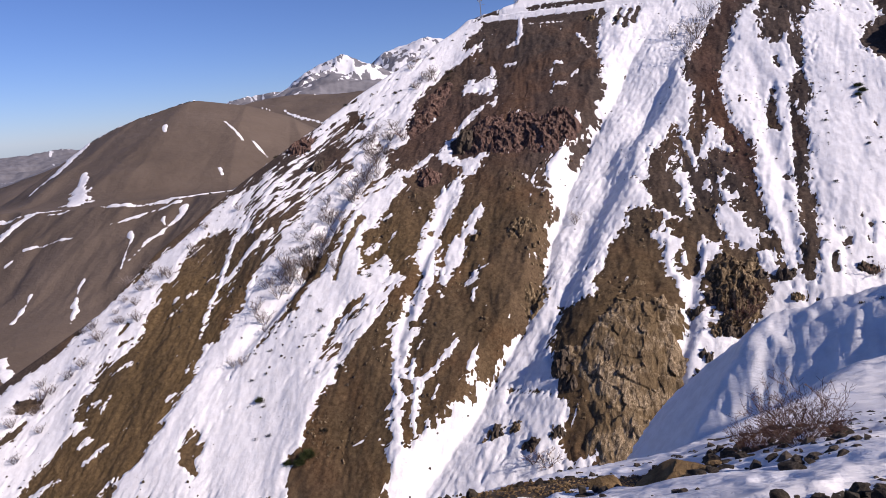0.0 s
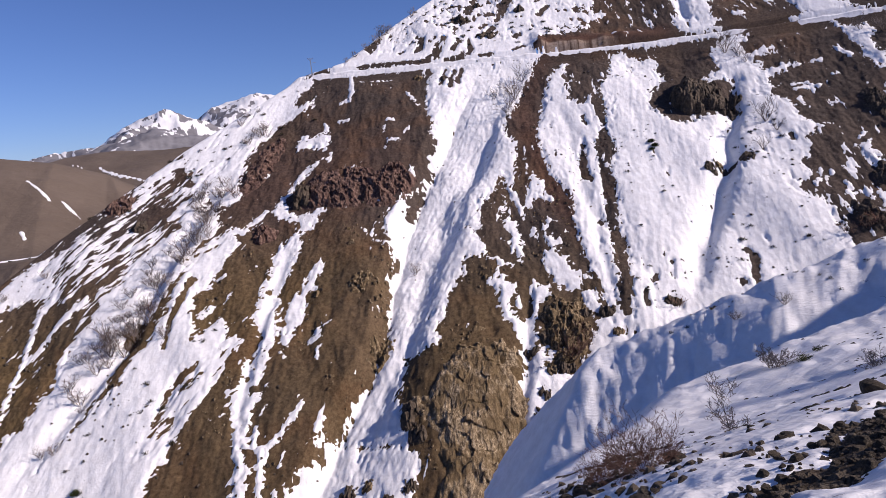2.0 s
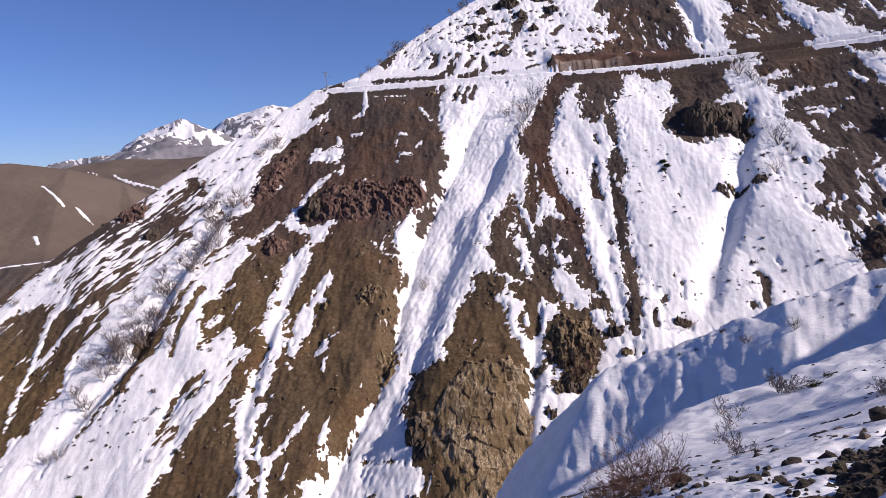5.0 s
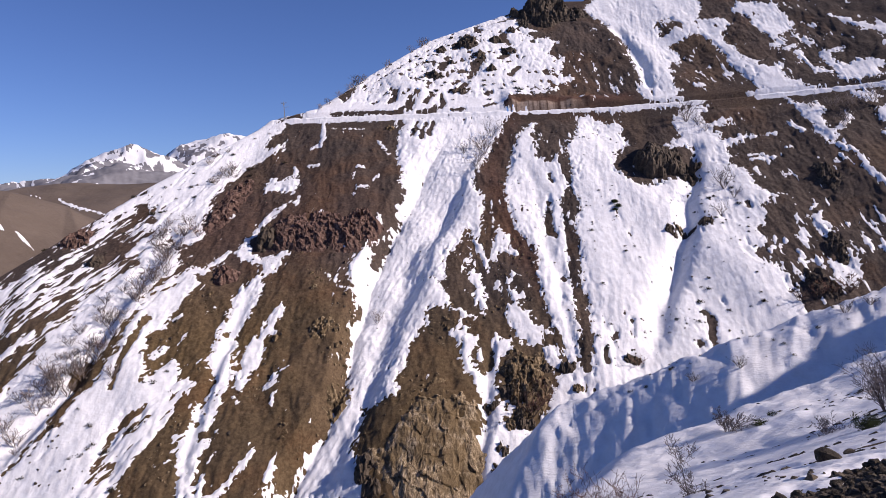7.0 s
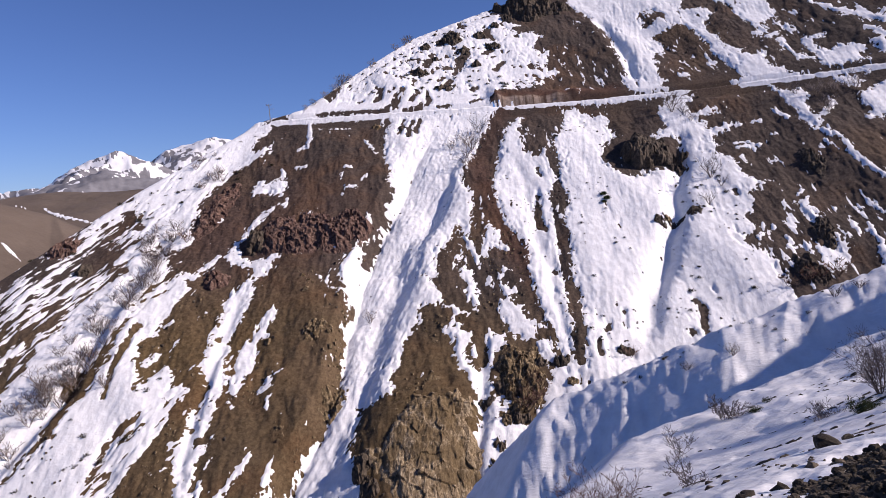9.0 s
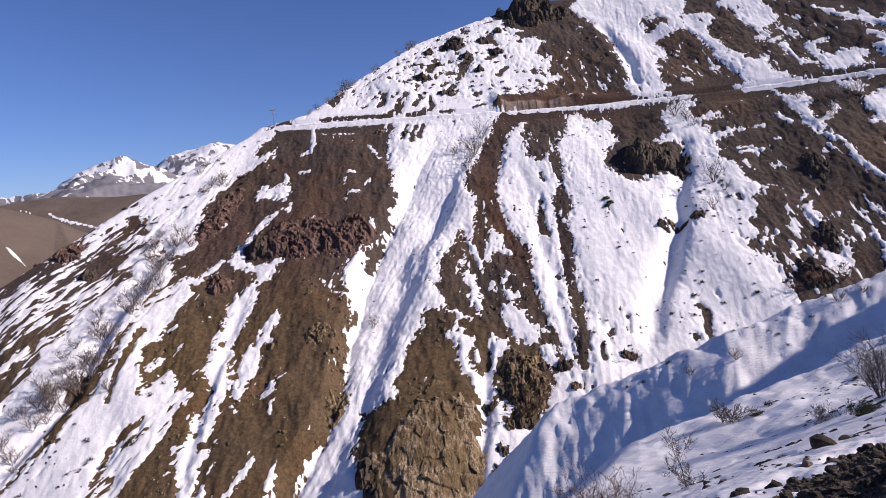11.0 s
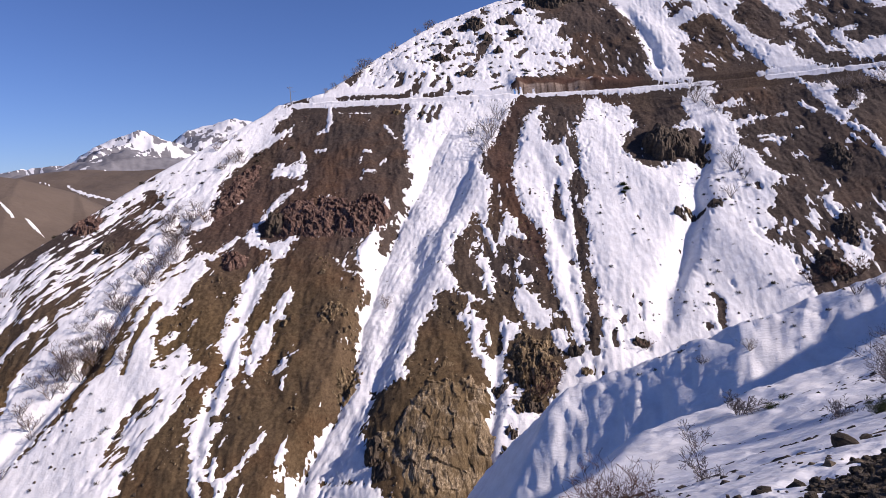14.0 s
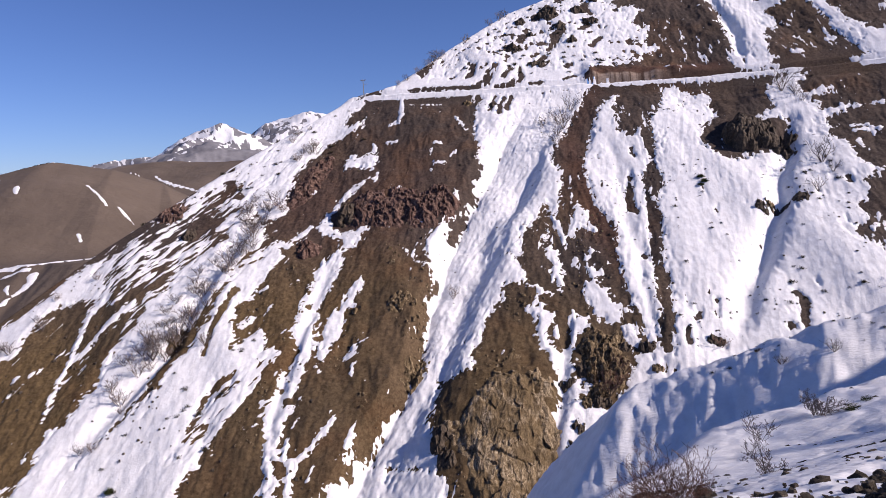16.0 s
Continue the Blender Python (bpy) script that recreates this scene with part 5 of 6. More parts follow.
def outcrop(cx, cy, half_w, half_l, height, seed, material, label, step=0.4, block=3.0, lean=0.0, cliff=0.0, soft=1.1, blocks=10, relief=1.0, stretch=0.75, fissure=0.0):
    """A craggy mass standing out of the face, of tilted blocks; cliff steepens its west side."""
    rng = np.random.default_rng(seed)
    u = np.arange(-half_w * 1.25, half_w * 1.25 + step, step)
    v = np.arange(-half_l * 1.25, half_l * 1.25 + step, step)
    gu, gv = np.meshgrid(u, v)
    px, py = cx + gu + lean * gv, cy + gv
    base = face(px, py, True)
    wob = 0.26 * fbm(px, py, max(half_w, half_l) * 0.5, seed, 4, 0.6)
    r = np.hypot(gu / half_w, gv / half_l) + wob
    body = np.clip(1 - r ** 2, -0.35, 1)
    body = np.where(body > 0, np.abs(body) ** soft, body)
    if cliff:
        body = body * (1 + cliff * smoothstep(half_w * 0.2, -half_w * 0.7, gu))
    n_cells = max(12, int(half_w * half_l * 4 / (block * block) * 1.6))
    seeds = np.stack([rng.uniform(u[0], u[-1], n_cells), rng.uniform(v[0], v[-1], n_cells)], -1)
    tilt = rng.normal(0, 0.55, (n_cells, 2))
    lift = rng.uniform(-0.5, 0.5, n_cells) * block * 0.45
    wu = gu + 0.5 * fbm(px, py, 1.5, seed + 9, 2)
    du, dv = wu[..., None] - seeds[:, 0], (gv[..., None] - seeds[:, 1]) * stretch
    d2 = du * du + dv * dv
    k = d2.argmin(-1)
    pick = lambda a: np.take_along_axis(a, k[..., None], -1)[..., 0]
    cells = lift[k] + tilt[k, 0] * pick(du) + tilt[k, 1] * pick(dv)
    edge = np.clip(body, 0, 0.5) / 0.5
    crack = np.abs(fbm(px - 0.3 * py, py * 0.3, 2.0, seed + 3, 4, 0.6))
    h = height * body + relief * edge * (cells * 0.85 + 0.5 * crack - 0.2 + 0.16 * fbm(px, py, 0.9, seed + 5, 3)) - 0.12 - 0.5 * np.clip(-body, 0, 1)
    if fissure:
        fold = fbm(gu + 0.7 * gv, 0.45 * (gv - 0.7 * gu), 4.2, seed + 7, 5, 0.5)
        h = h + fissure * edge * (0.8 * (0.4 - np.abs(fold)) + 0.5 * fbm(gu - 0.8 * gv, 0.4 * (gv + 0.8 * gu), 6.0, seed + 8, 3))
    nrm = np.array([0.0, -0.5, 0.86])
    X, Y, Z = px + nrm[0] * h, py + nrm[1] * h, base + nrm[2] * h
    ob = sheet("rock_outcrop", X, Y, Z, body > -0.34, material)
    ob.data.polygons.foreach_set("use_smooth", np.zeros(len(ob.data.polygons), dtype=bool))
    ok = np.argwhere(body > 0.12)
    for i, j in ok[rng.choice(len(ok), min(blocks, len(ok)), replace=False)]:
        b = new("block", CRAG_BLOCKS[material.name][rng.integers(4)])
        size = block * rng.uniform(0.18, 0.42)
        b.matrix_world = pose(X[i, j], Y[i, j], Z[i, j] - size * 0.2, *rng.uniform(-40, 40, 2), rng.uniform(0, 360)) @ Matrix.Scale(size, 4)
        b.parent = ob
    return tagged(ob, label, "rock", "rock outcrops")


outcrop(-5, 179, 16.5, 19, 2.2, 101, ROCK_FISSURED, "weathered tan rock dome at the foot of the hill", 0.24, 3.6, 0.15, 0, 0.9, 5, 0.22, 1.3, 0.42)
outcrop(-25.5, 178.5, 3.2, 4.5, 2.6, 102, ROCK_DARK, "dark jagged rock beside the snow chute", 0.3, 1.6)
outcrop(24, 202.5, 8.5, 11.5, 1.9, 103, ROCK_TAN, "brown rock buttress above the ravine", 0.28, 1.9, 0.1, 0.3, 1.2, 46, 1.0, 0.9, 0.8)
outcrop(96, 291, 11, 8.5, 6.0, 104, ROCK_DARK, "dark rounded crag standing out of the snow", 0.3, 3.0, 0, 0.7, 0.8, 12, 0.45, 0.9, 0.6)
outcrop(106.5, 285.5, 7, 6.5, 2.6, 105, ROCK_DARK, "low dark crag beside a snow gully", 0.36, 2.4)
outcrop(-53, 262, 20, 10, 1.5, 106, ROCK_RED, "broken red-brown rock band across the slope", 0.33, 2.2, -0.3, 0.7, 1.0, 40, 0.6, 0.9, 1.1)
outcrop(-71.5, 260.5, 4.5, 5.0, 4.0, 107, ROCK_DARK, "dark shaded crag over a snow ledge", 0.33, 2.0, 0, 0.5)
outcrop(-33, 264, 9, 8, 1.8, 108, ROCK_RED, "small red-brown rock rib", 0.36, 2.0, -0.2, 0, 0.9, 18, 0.9, 0.9, 0.7)
outcrop(-93, 277, 5.5, 16, 1.5, 109, ROCK_RED, "red rock rib below the ridge", 0.36, 1.8, 0.3, 0, 0.9, 20, 0.9, 0.9, 0.7)
outcrop(-84, 244, 6, 4, 1.6, 110, ROCK_RED, "low red-brown rock shelf", 0.36, 1.6)
outcrop(67, 425, 16, 14, 8.5, 111, ROCK_DARK, "dark rocky crown on the summit", 0.45, 3.0, 0, 0, 1.0, 40, 1.2, 0.9, 1.2)
outcrop(85, 421, 10, 8, 3.2, 112, ROCK_DARK, "dark rock shoulder of the summit crown", 0.5, 3.0, 0, 0, 1.2, 16, 1.0, 0.9, 1.0)
outcrop(18, 393, 6, 7, 3.0, 113, ROCK_DARK, "dark rocks on the snowy dome", 0.45, 2.5)
DOME_ROCKS = [(17, 396.5), (24, 380), (35, 393), (45, 403), (29, 367), (54, 410), (8, 376), (2, 388), (41, 384)]
for k, (x, y) in enumerate(DOME_ROCKS):
    outcrop(x, y, 3.0 + 0.8 * (k % 3), 2.6 + 0.6 * (k % 2), 1.5 + 0.4 * (k % 3), 160 + k, ROCK_DARK, "dark rock standing out of the dome's snow", 0.4, 1.6, 0, 0, 1.0, 6)
outcrop(-3.5, 363, 5, 4, 1.8, 114, ROCK_DARK, "small dark rocks on the snowy dome", 0.45, 2.0)
outcrop(10, 350, 7, 3.5, 1.6, 115, ROCK_DARK, "dark bare rocks above the road", 0.45, 2.0)
outcrop(-44, 222, 4, 4.5, 0.7, 116, ROCK_TAN, "low weathered rocks in dry grass", 0.3, 1.4, 0.3, 0, 1.2, 14, 0.9, 0.9)
outcrop(-35, 203, 4.5, 6, 0.8, 117, ROCK_TAN, "scattered low tan rocks on the slope", 0.3, 1.4, 0.3, 0, 1.2, 18, 0.9, 0.9)
outcrop(158.5, 267, 5, 7, 1.5, 118, ROCK_DARK, "dark rock rib on the bare slope", 0.36, 1.8)
outcrop(144, 237, 4, 6, 1.6, 119, ROCK_DARK, "dark rock beside a snow patch", 0.36, 1.8, 0.2)
outcrop(130, 223, 6, 7, 1.6, 120, ROCK_DARK, "dark rocks above the ravine edge", 0.36, 1.8)
outcrop(103.5, 256, 3, 3, 1.2, 121, ROCK_DARK, "small rock at the head of a snow gully", 0.3, 1.2)
outcrop(-150, 262, 7, 6, 1.4, 122, ROCK_RED, "red-brown rocks on the west ridge", 0.4, 1.8)
outcrop(-137, 252, 3, 3, 1.6, 123, ROCK_DARK, "rounded dark boulder in the snow", 0.36, 1.8)


WET_ROCKS = [(18.0, 189.2), (15.1, 182.8), (22.3, 189.8), (27.1, 198.5), (31.5, 205.8), (38.1, 205.0), (40.3, 198.5), (17.4, 198.8), (12.7, 195.2), (12.5, 177.0), (-25.5, 176.8), (-22.8, 173.0), (93.3, 256.5), (89.4, 254.8), (59.5, 207.0), (-24.8, 322.5), (-12.2, 319.2), (-42.9, 164.8), (-36.9, 165.4), (-25.3, 162.4), (-31.7, 160.2), (-45.3, 163.8)]
for k, (x, y) in enumerate(WET_ROCKS):
    outcrop(x, y, 2.0 + 0.5 * (k % 3), 1.8 + 0.4 * (k % 2), 0.9 + 0.25 * (k % 3), 130 + k, ROCK_DARK if k % 3 else ROCK_TAN, "small wet rock showing through the snow", 0.25, 1.0, 0, 0, 0.8, 3)


# ---- leafless shrubs ----
def tube(verts, faces, a, b, ra, rb):
    d = (b - a).normalized()
    s = d.orthogonal().normalized()
    t = d.cross(s)
    i = len(verts)
    for p, r in ((a, ra), (b, rb)):
        for k in range(3):
            w = 2.0944 * k
            verts.append(p + r * (math.cos(w) * s + math.sin(w) * t))
    for k in range(3):
        faces.append((i + k, i + (k + 1) % 3, i + 3 + (k + 1) % 3, i + 3 + k))


def shrub(height, spread, stems, seed, thick=0.03, twig=0.012, levels=2, lean=0.0, mat=None, name="shrub"):
    """A leafless shrub: stems that fork into branches, with a cloud of fine twigs."""
    rng = random.Random(seed)
    sv, sf, tv, tf = [], [], [], []

    def grow(p, d, length, r, level):
        steps = 2 if levels < 3 else 3
        for i in range(steps):
            q = p + d * (length / steps)
            r2 = r * 0.8
            tube(*((sv, sf) if level < 2 else (tv, tf)), p, q, max(r, twig), max(r2, twig * 0.7))
            p, r = q, r2
            d = (d + Vector((rng.gauss(0, 0.16), rng.gauss(0, 0.16), rng.gauss(0.03, 0.1)))).normalized()
            if level <= levels:
                for _ in range(2 if level < 2 else 1 + (i == steps - 1)):
                    side = Vector((rng.gauss(0, 1), rng.gauss(0, 1), rng.gauss(0.25, 0.5))).normalized()
                    grow(p, (d * 0.75 + side * 0.75).normalized(), length * rng.uniform(0.42, 0.62), r * 0.6, level + 1)

    for s in range(stems):
        a = 6.2832 * (s + rng.random()) / stems
        d = Vector((math.cos(a) * spread + lean, math.sin(a) * spread, 1)).normalized()
        grow(Vector((0.06 * math.cos(a), 0.06 * math.sin(a), -0.1)), d, height * rng.uniform(0.5, 0.72), thick * rng.uniform(0.7, 1.1), 1 if stems > 3 else 0)
    root = new(name)
    mesh_object("stem", sv, sf, BARK, root, "grey-brown woody stems")
    if tv:
        mesh_object("crown", tv, tf, mat or TWIG, root, "crown of fine bare twigs")
    return root


def set_down(root, x, y, turn, size, sink=0.05):
    return pose(x, y, ground_height(x, y) - sink, 0, 0, turn) @ Matrix.Scale(size, 4)


def plant(root, spots, rng, label, group, size=(0.8, 1.2), category="shrub"):
    tagged(root, label, category, group)
    for i, (x, y, k) in enumerate(spots):
        m = set_down(root, x, y, rng.uniform(0, 360), k * rng.uniform(*size))
        if i == 0:
            root.matrix_world = m
        else:
            c = copy_thing(root, m)
            c.matrix_world = m


def strewn(line, count, rng, spread):
    """Places scattered along a line."""
    out = []
    for _ in range(count):
        i = rng.randrange(len(line) - 1)
        t = rng.random()
        a, b = line[i], line[i + 1]
        out.append((a[0] + t * (b[0] - a[0]) + rng.gauss(0, spread), a[1] + t * (b[1] - a[1]) + rng.gauss(0, spread), rng.uniform(0.6, 1.15)))
    return out


rng = random.Random(5)
GULLY_LINE = [(-111, 268), (-113, 259), (-107, 251), (-113, 233), (-117, 226), (-120, 215), (-126, 205), (-132, 195), (-136, 177)]
far_shrub_a = shrub(6.2, 0.55, 6, 201, 0.12, 0.055, 2, name='bare_tree')
plant(far_shrub_a, strewn(GULLY_LINE, 44, rng, 3.0), rng, "leafless grey tree in a snowy gully", "trees in the west gully", category="tree")
far_shrub_b = shrub(5.0, 0.75, 7, 202, 0.11, 0.05, 2, name='bare_tree')
plant(far_shrub_b, strewn(GULLY_LINE, 40, rng, 4.2), rng, "spreading leafless grey tree in snow", "trees in the west gully", category="tree")
far_shrub_c = shrub(7.4, 0.55, 6, 203, 0.12, 0.055, 2, name='bare_tree')
plant(far_shrub_c, [(117.3, 270.8, 1.25), (119.2, 265.5, 0.75), (110.8, 258.2, 0.85), (117.6, 312.8, 1.5), (121.8, 308.5, 1.1), (123, 304, 0.7), (10.3, 306, 0.9), (18.3, 308, 1.1),
                    (24.4, 315.5, 1.3), (20, 304, 1.2), (15.8, 292.2, 1.0), (17, 298, 0.9), (179.4, 298.8, 1.1), (177.7, 287.5, 1.1), (195.6, 296.2, 1.3), (186, 297, 0.9), (-25.3, 229.8, 0.7), (172, 303, 1.0)],
      rng, "leafless tree standing in snow on the slope", "trees on the slope", (0.9, 1.1), "tree")
far_shrub_d = shrub(6.0, 0.7, 8, 204, 0.10, 0.055, 2, mat=TWIG_RED)
plant(far_shrub_d, [(-26.6, 154.7, 0.9), (-30.6, 155.6, 0.8), (25.1, 192, 1.3), (27.5, 194, 1.1), (30.5, 198.2, 0.9), (60.8, 205.2, 0.7), (127.2, 218.5, 0.9), (131, 218.5, 1.0), (138, 219, 1.2), (120.6, 218.8, 0.7), (-100, 262, 0.8), (-118, 216, 0.7)],
      rng, "reddish-brown leafless shrub at the ravine edge", "shrubs at the ravine", (0.9, 1.1))
sky_shrub = shrub(5.0, 0.6, 6, 205, 0.11, 0.06, 2)
plant(sky_shrub, [(-53, 347, 0.9), (-48, 352.5, 1.0), (-45.5, 355.5, 1.2), (-43.5, 358, 1.25), (-41, 361, 0.8), (-29, 372.5, 1.1), (-15.5, 387, 1.0), (-10, 392, 1.3), (-7, 394.5, 1.2), (-58, 342, 0.8), (-62, 339, 0.6)],
      rng, "leafless shrub on the skyline ridge", "shrubs on the ridge", (0.9, 1.1))
EDGE_LINE = [(-176, 226), (-190, 205), (-199, 188), (-205, 174), (-209, 160), (-210, 145)]
edge_shrub = shrub(4.6, 0.7, 7, 206, 0.10, 0.05, 2)
plant(edge_shrub, strewn(EDGE_LINE, 34, rng, 5.0) + strewn([(-98, 300), (-110, 290), (-100, 306)], 10, rng, 5), rng, "low leafless shrub on the snowy west edge", "shrubs on the west edge")


# ---- low dark shrubs and clods that stick out of the snow ----
def cushion(seed, blades=90, size=0.7, mat=None, blade=0.06):
    rng = random.Random(seed)
    verts, faces = [], []
    for _ in range(blades):
        a, e = rng.uniform(0, 6.2832), rng.uniform(0.15, 1.45)
        d = Vector((math.cos(a) * math.cos(e), math.sin(a) * math.cos(e), math.sin(e)))
        s = d.orthogonal().normalized()
        s.rotate(Matrix.Rotation(rng.uniform(0, 6.28), 3, d))
        root = Vector((rng.gauss(0, 0.25), rng.gauss(0, 0.25), -0.1)) * size
        tip = root + d * size * rng.uniform(0.5, 1.0)
        mid = (root + tip) / 2 + s * 0.04
        w = blade * size
        i = len(verts)
        verts += [root, mid + s * w, tip, mid - s * w, mid + d.cross(s) * w * 0.8]
        faces += [(i, i + 1, i + 4), (i + 1, i + 2, i + 4), (i + 2, i + 3, i + 4), (i + 3, i, i + 4)]
    ob = mesh_object("low_shrub", verts, faces, mat or DRY_SHRUB)
    return ob


def inside_ring(x, y, ring):
    return float(outline_distance(np.array([float(x)]), np.array([float(y)]), ring)[0]) > 1.5


EAST = next(shape for kind, patch, shape in COVER if patch == "east")
spots = []
while len(spots) < 120:
    x, y = rng.uniform(50, 150), rng.uniform(195, 322)
    if inside_ring(x, y, EAST):
        spots.append((x, y, 0.35 + 1.1 * rng.random() ** 2))
clump = cushion(301, 90, 1.0)
plant(clump, spots[:60], rng, "low dark shrub sticking out of the snow", "low shrubs in the east snowfield")
clump = cushion(302, 70, 1.1)
plant(clump, spots[60:], rng, "small dry shrub half buried in snow", "low shrubs in the east snowfield")
clump = cushion(303, 90, 1.7)
plant(clump, strewn([(-40, 352), (-5, 380), (40, 405)], 40, rng, 14) + strewn([(-10, 345), (40, 352)], 20, rng, 6), rng, "dark low shrub on the snowy dome", "low shrubs on the dome")
clump = cushion(304, 80, 1.6)
plant(clump, strewn([(-160, 255), (-110, 295), (-85, 322)], 45, rng, 8) + strewn([(-88, 208), (-110, 185), (-120, 160)], 26, rng, 9), rng, "low dry shrub on the snowy west slope", "low shrubs on the west slope")
juniper = cushion(305, 900, 3.0, NEEDLE, 0.03)
plant(juniper, [(71.2, 269, 0.62), (72.1, 267, 0.6), (70.3, 265.4, 0.45), (-97, 152, 0.9), (-99, 150, 0.7), (-103, 150, 0.5), (-121, 166, 0.6)], rng, "dark evergreen bush in the snow", "evergreen bushes", (0.9, 1.1), "bush")


# ---- power pole at the bend of the road ----
def power_pole(x, y, height):
    root = new("power_pole")
    tagged(root, "tall grey steel power pole with one crossarm", "power pole")
    verts, faces = [], []
    for z, w in ((-0.5, 0.28), (height, 0.13)):
        for sx, sy in ((-1, -1), (1, -1), (1, 1), (-1, 1)):
            verts.append((sx * w, sy * w, z))
    faces += [(0, 1, 5, 4), (1, 2, 6, 5), (2, 3, 7, 6), (3, 0, 4, 7), (4, 5, 6, 7)]
    mesh_object("mast", verts, faces, STEEL, root)

    def bar(name, p, q, w, material, label=""):
        p, q = Vector(p), Vector(q)
        d = (q - p).normalized()
        s = d.orthogonal().normalized() * w
        t = d.cross(s)
        vs = [p + s + t, p - s + t, p - s - t, p + s - t, q + s + t, q - s + t, q - s - t, q + s - t]
        return mesh_object(name, vs, [(0, 1, 5, 4), (1, 2, 6, 5), (2, 3, 7, 6), (3, 0, 4, 7), (4, 5, 6, 7), (3, 2, 1, 0)], material, root, label)

    bar("crossarm", (-1.25, 0, height - 0.5), (1.25, 0, height - 0.5), 0.09, STEEL)
    for sx in (-1, 1):
        bar("brace", (sx * 0.12, 0, height - 1.5), (sx * 0.8, 0, height - 0.55), 0.04, STEEL)
    for sx in (-1.15, 0, 1.15):
        bar("insulator", (sx, 0, height - 0.4), (sx, 0, height - 0.05), 0.09, CERAMIC, "brown ceramic insulator")
    bar("lamp_arm", (0.1, 0, height - 2.6), (2.6, 0, height - 2.4), 0.05, STEEL)
    root.matrix_world = pose(x, y, ground_height(x, y), 0, -1.5, 12)


power_pole(-78.5, 330.5, 9.2)


# ---- ploughed snow along the road's outer edge ----
def snow_bank(x0, x1, seed, high, label):
    xs2 = np.arange(x0, x1, 0.5)
    prof_s = np.array([-5.0, -4.5, -4.0, -3.5, -3.0, -2.5, -1.9, -1.2, -0.6])
    prof_h = np.array([-0.35, 0.15, 0.30, 0.45, 0.85, 1.0, 0.75, 0.3, -0.25])
    X, S = np.meshgrid(xs2, prof_s)
    H = np.repeat(prof_h[:, None], len(xs2), 1)
    taper = smoothstep(x0, x0 + 6, X) * smoothstep(x1, x1 - 6, X)
    Y = road_line(X) + S + 0.25 * fbm(X, S, 2.0, seed, 3)
    Z = face(X, Y, False) + H * high * taper * (1 + 0.45 * fbm(X, S * 0.3, 3.0, seed + 1, 4, 0.6)) - 0.12
    return tagged(sheet("snow_bank", X, Y, Z, np.ones(X.shape, bool), SNOW), label, "snow bank", "snow banks along the road")


snow_bank(-80, 38, 701, 0.9, "ploughed white snow bank along the mountain road")
snow_bank(36, 92, 702, 0.45, "low dirty snow bank below a red cutting")
snow_bank(88, 132, 703, 0.6, "white snow bank along the road by a gully")
snow_bank(150, 225, 704, 0.7, "snow bank along the upper end of the road")


# ---- loose rubble on the bare slopes, too many to count ----
def rubble(count, seed, material, label, box, lo, hi, where, ground=None):
    rs = np.random.default_rng(seed)
    px, py = rs.uniform(box[0], box[1], count), rs.uniform(box[2], box[3], count)
    ok = where(px, py)
    px, py = px[ok], py[ok]
    pz = (ground or face)(px, py, True)
    size = lo + (hi - lo) * rs.random(len(px)) ** 3
    corners = np.array([(-1, -1, -0.6), (1, -1, -0.6), (1, 1, -0.6), (-1, 1, -0.6), (-0.6, -0.5, 0.7), (0.6, -0.7, 0.6), (0.5, 0.6, 0.8), (-0.7, 0.5, 0.5)])
    quads = np.array([(0, 1, 5, 4), (1, 2, 6, 5), (2, 3, 7, 6), (3, 0, 4, 7), (4, 5, 6, 7)])
    jit = corners[None] * rs.uniform(0.55, 1.25, (len(px), 8, 3)) * size[:, None, None]
    ang = rs.uniform(0, 6.2832, len(px))
    ca, sa = np.cos(ang)[:, None], np.sin(ang)[:, None]
    vx = jit[..., 0] * ca - jit[..., 1] * sa + px[:, None]
    vy = jit[..., 0] * sa + jit[..., 1] * ca + py[:, None]
    vz = jit[..., 2] + pz[:, None]
    verts = np.stack([vx, vy, vz], -1).reshape(-1, 3)
    faces_ = (quads[None] + 8 * np.arange(len(px))[:, None, None]).reshape(-1, 4)
    ob = mesh_object("rubble", verts, faces_, material)
    return tagged(ob, label, "rubble", kind="stuff")


def bare_at(px, py):
    return (snow_cover(px, py) < -0.5) & (fbm(px, py, 11, 77, 3, 0.6) > 0.35)


rubble(9000, 801, ROCK_TAN, "loose tan stones and clods on the brown slope", (-110, 45, 150, 270), 0.08, 0.6, bare_at)
rubble(900, 804, ROCK_TAN, "scattered tan blocks breaking out of the slope", (-64, -24, 176, 244), 0.15, 1.25, lambda px, py: bare_at(px, py) & (fbm(px, py, 14, 79, 3) > 0.1))
rubble(2600, 802, ROCK_RED, "loose red-brown stones on the slope", (-110, 60, 240, 330), 0.08, 0.5, bare_at)
rubble(9000, 805, ROCK_DARK, "small dark stones and twigs dotting the snow", (-215, 150, 130, 325), 0.08, 0.5, lambda px, py: (snow_cover(px, py) > 0.4) & (fbm(px, py, 16, 80, 3) > 0.05) & (along(px, py, CREST)[1] < 0), lambda px, py, fine: face(px, py, fine) + 0.3)
rubble(6000, 803, ROCK_DARK, "loose dark stones on the slope", (-200, 200, 150, 430), 0.1, 0.7, lambda px, py: (snow_cover(px, py) < 0.3) & (fbm(px, py, 12, 78, 4, 0.6) > 0.2) & (along(px, py, CREST)[1] < 0) & (face(px, py, False) > near_side(px, py, False)))


# ---- stones, bushes and boulders on the near slope ----
def near_height(x, y):
    return float(near_side(np.array([float(x)]), np.array([float(y)]), True)[0])


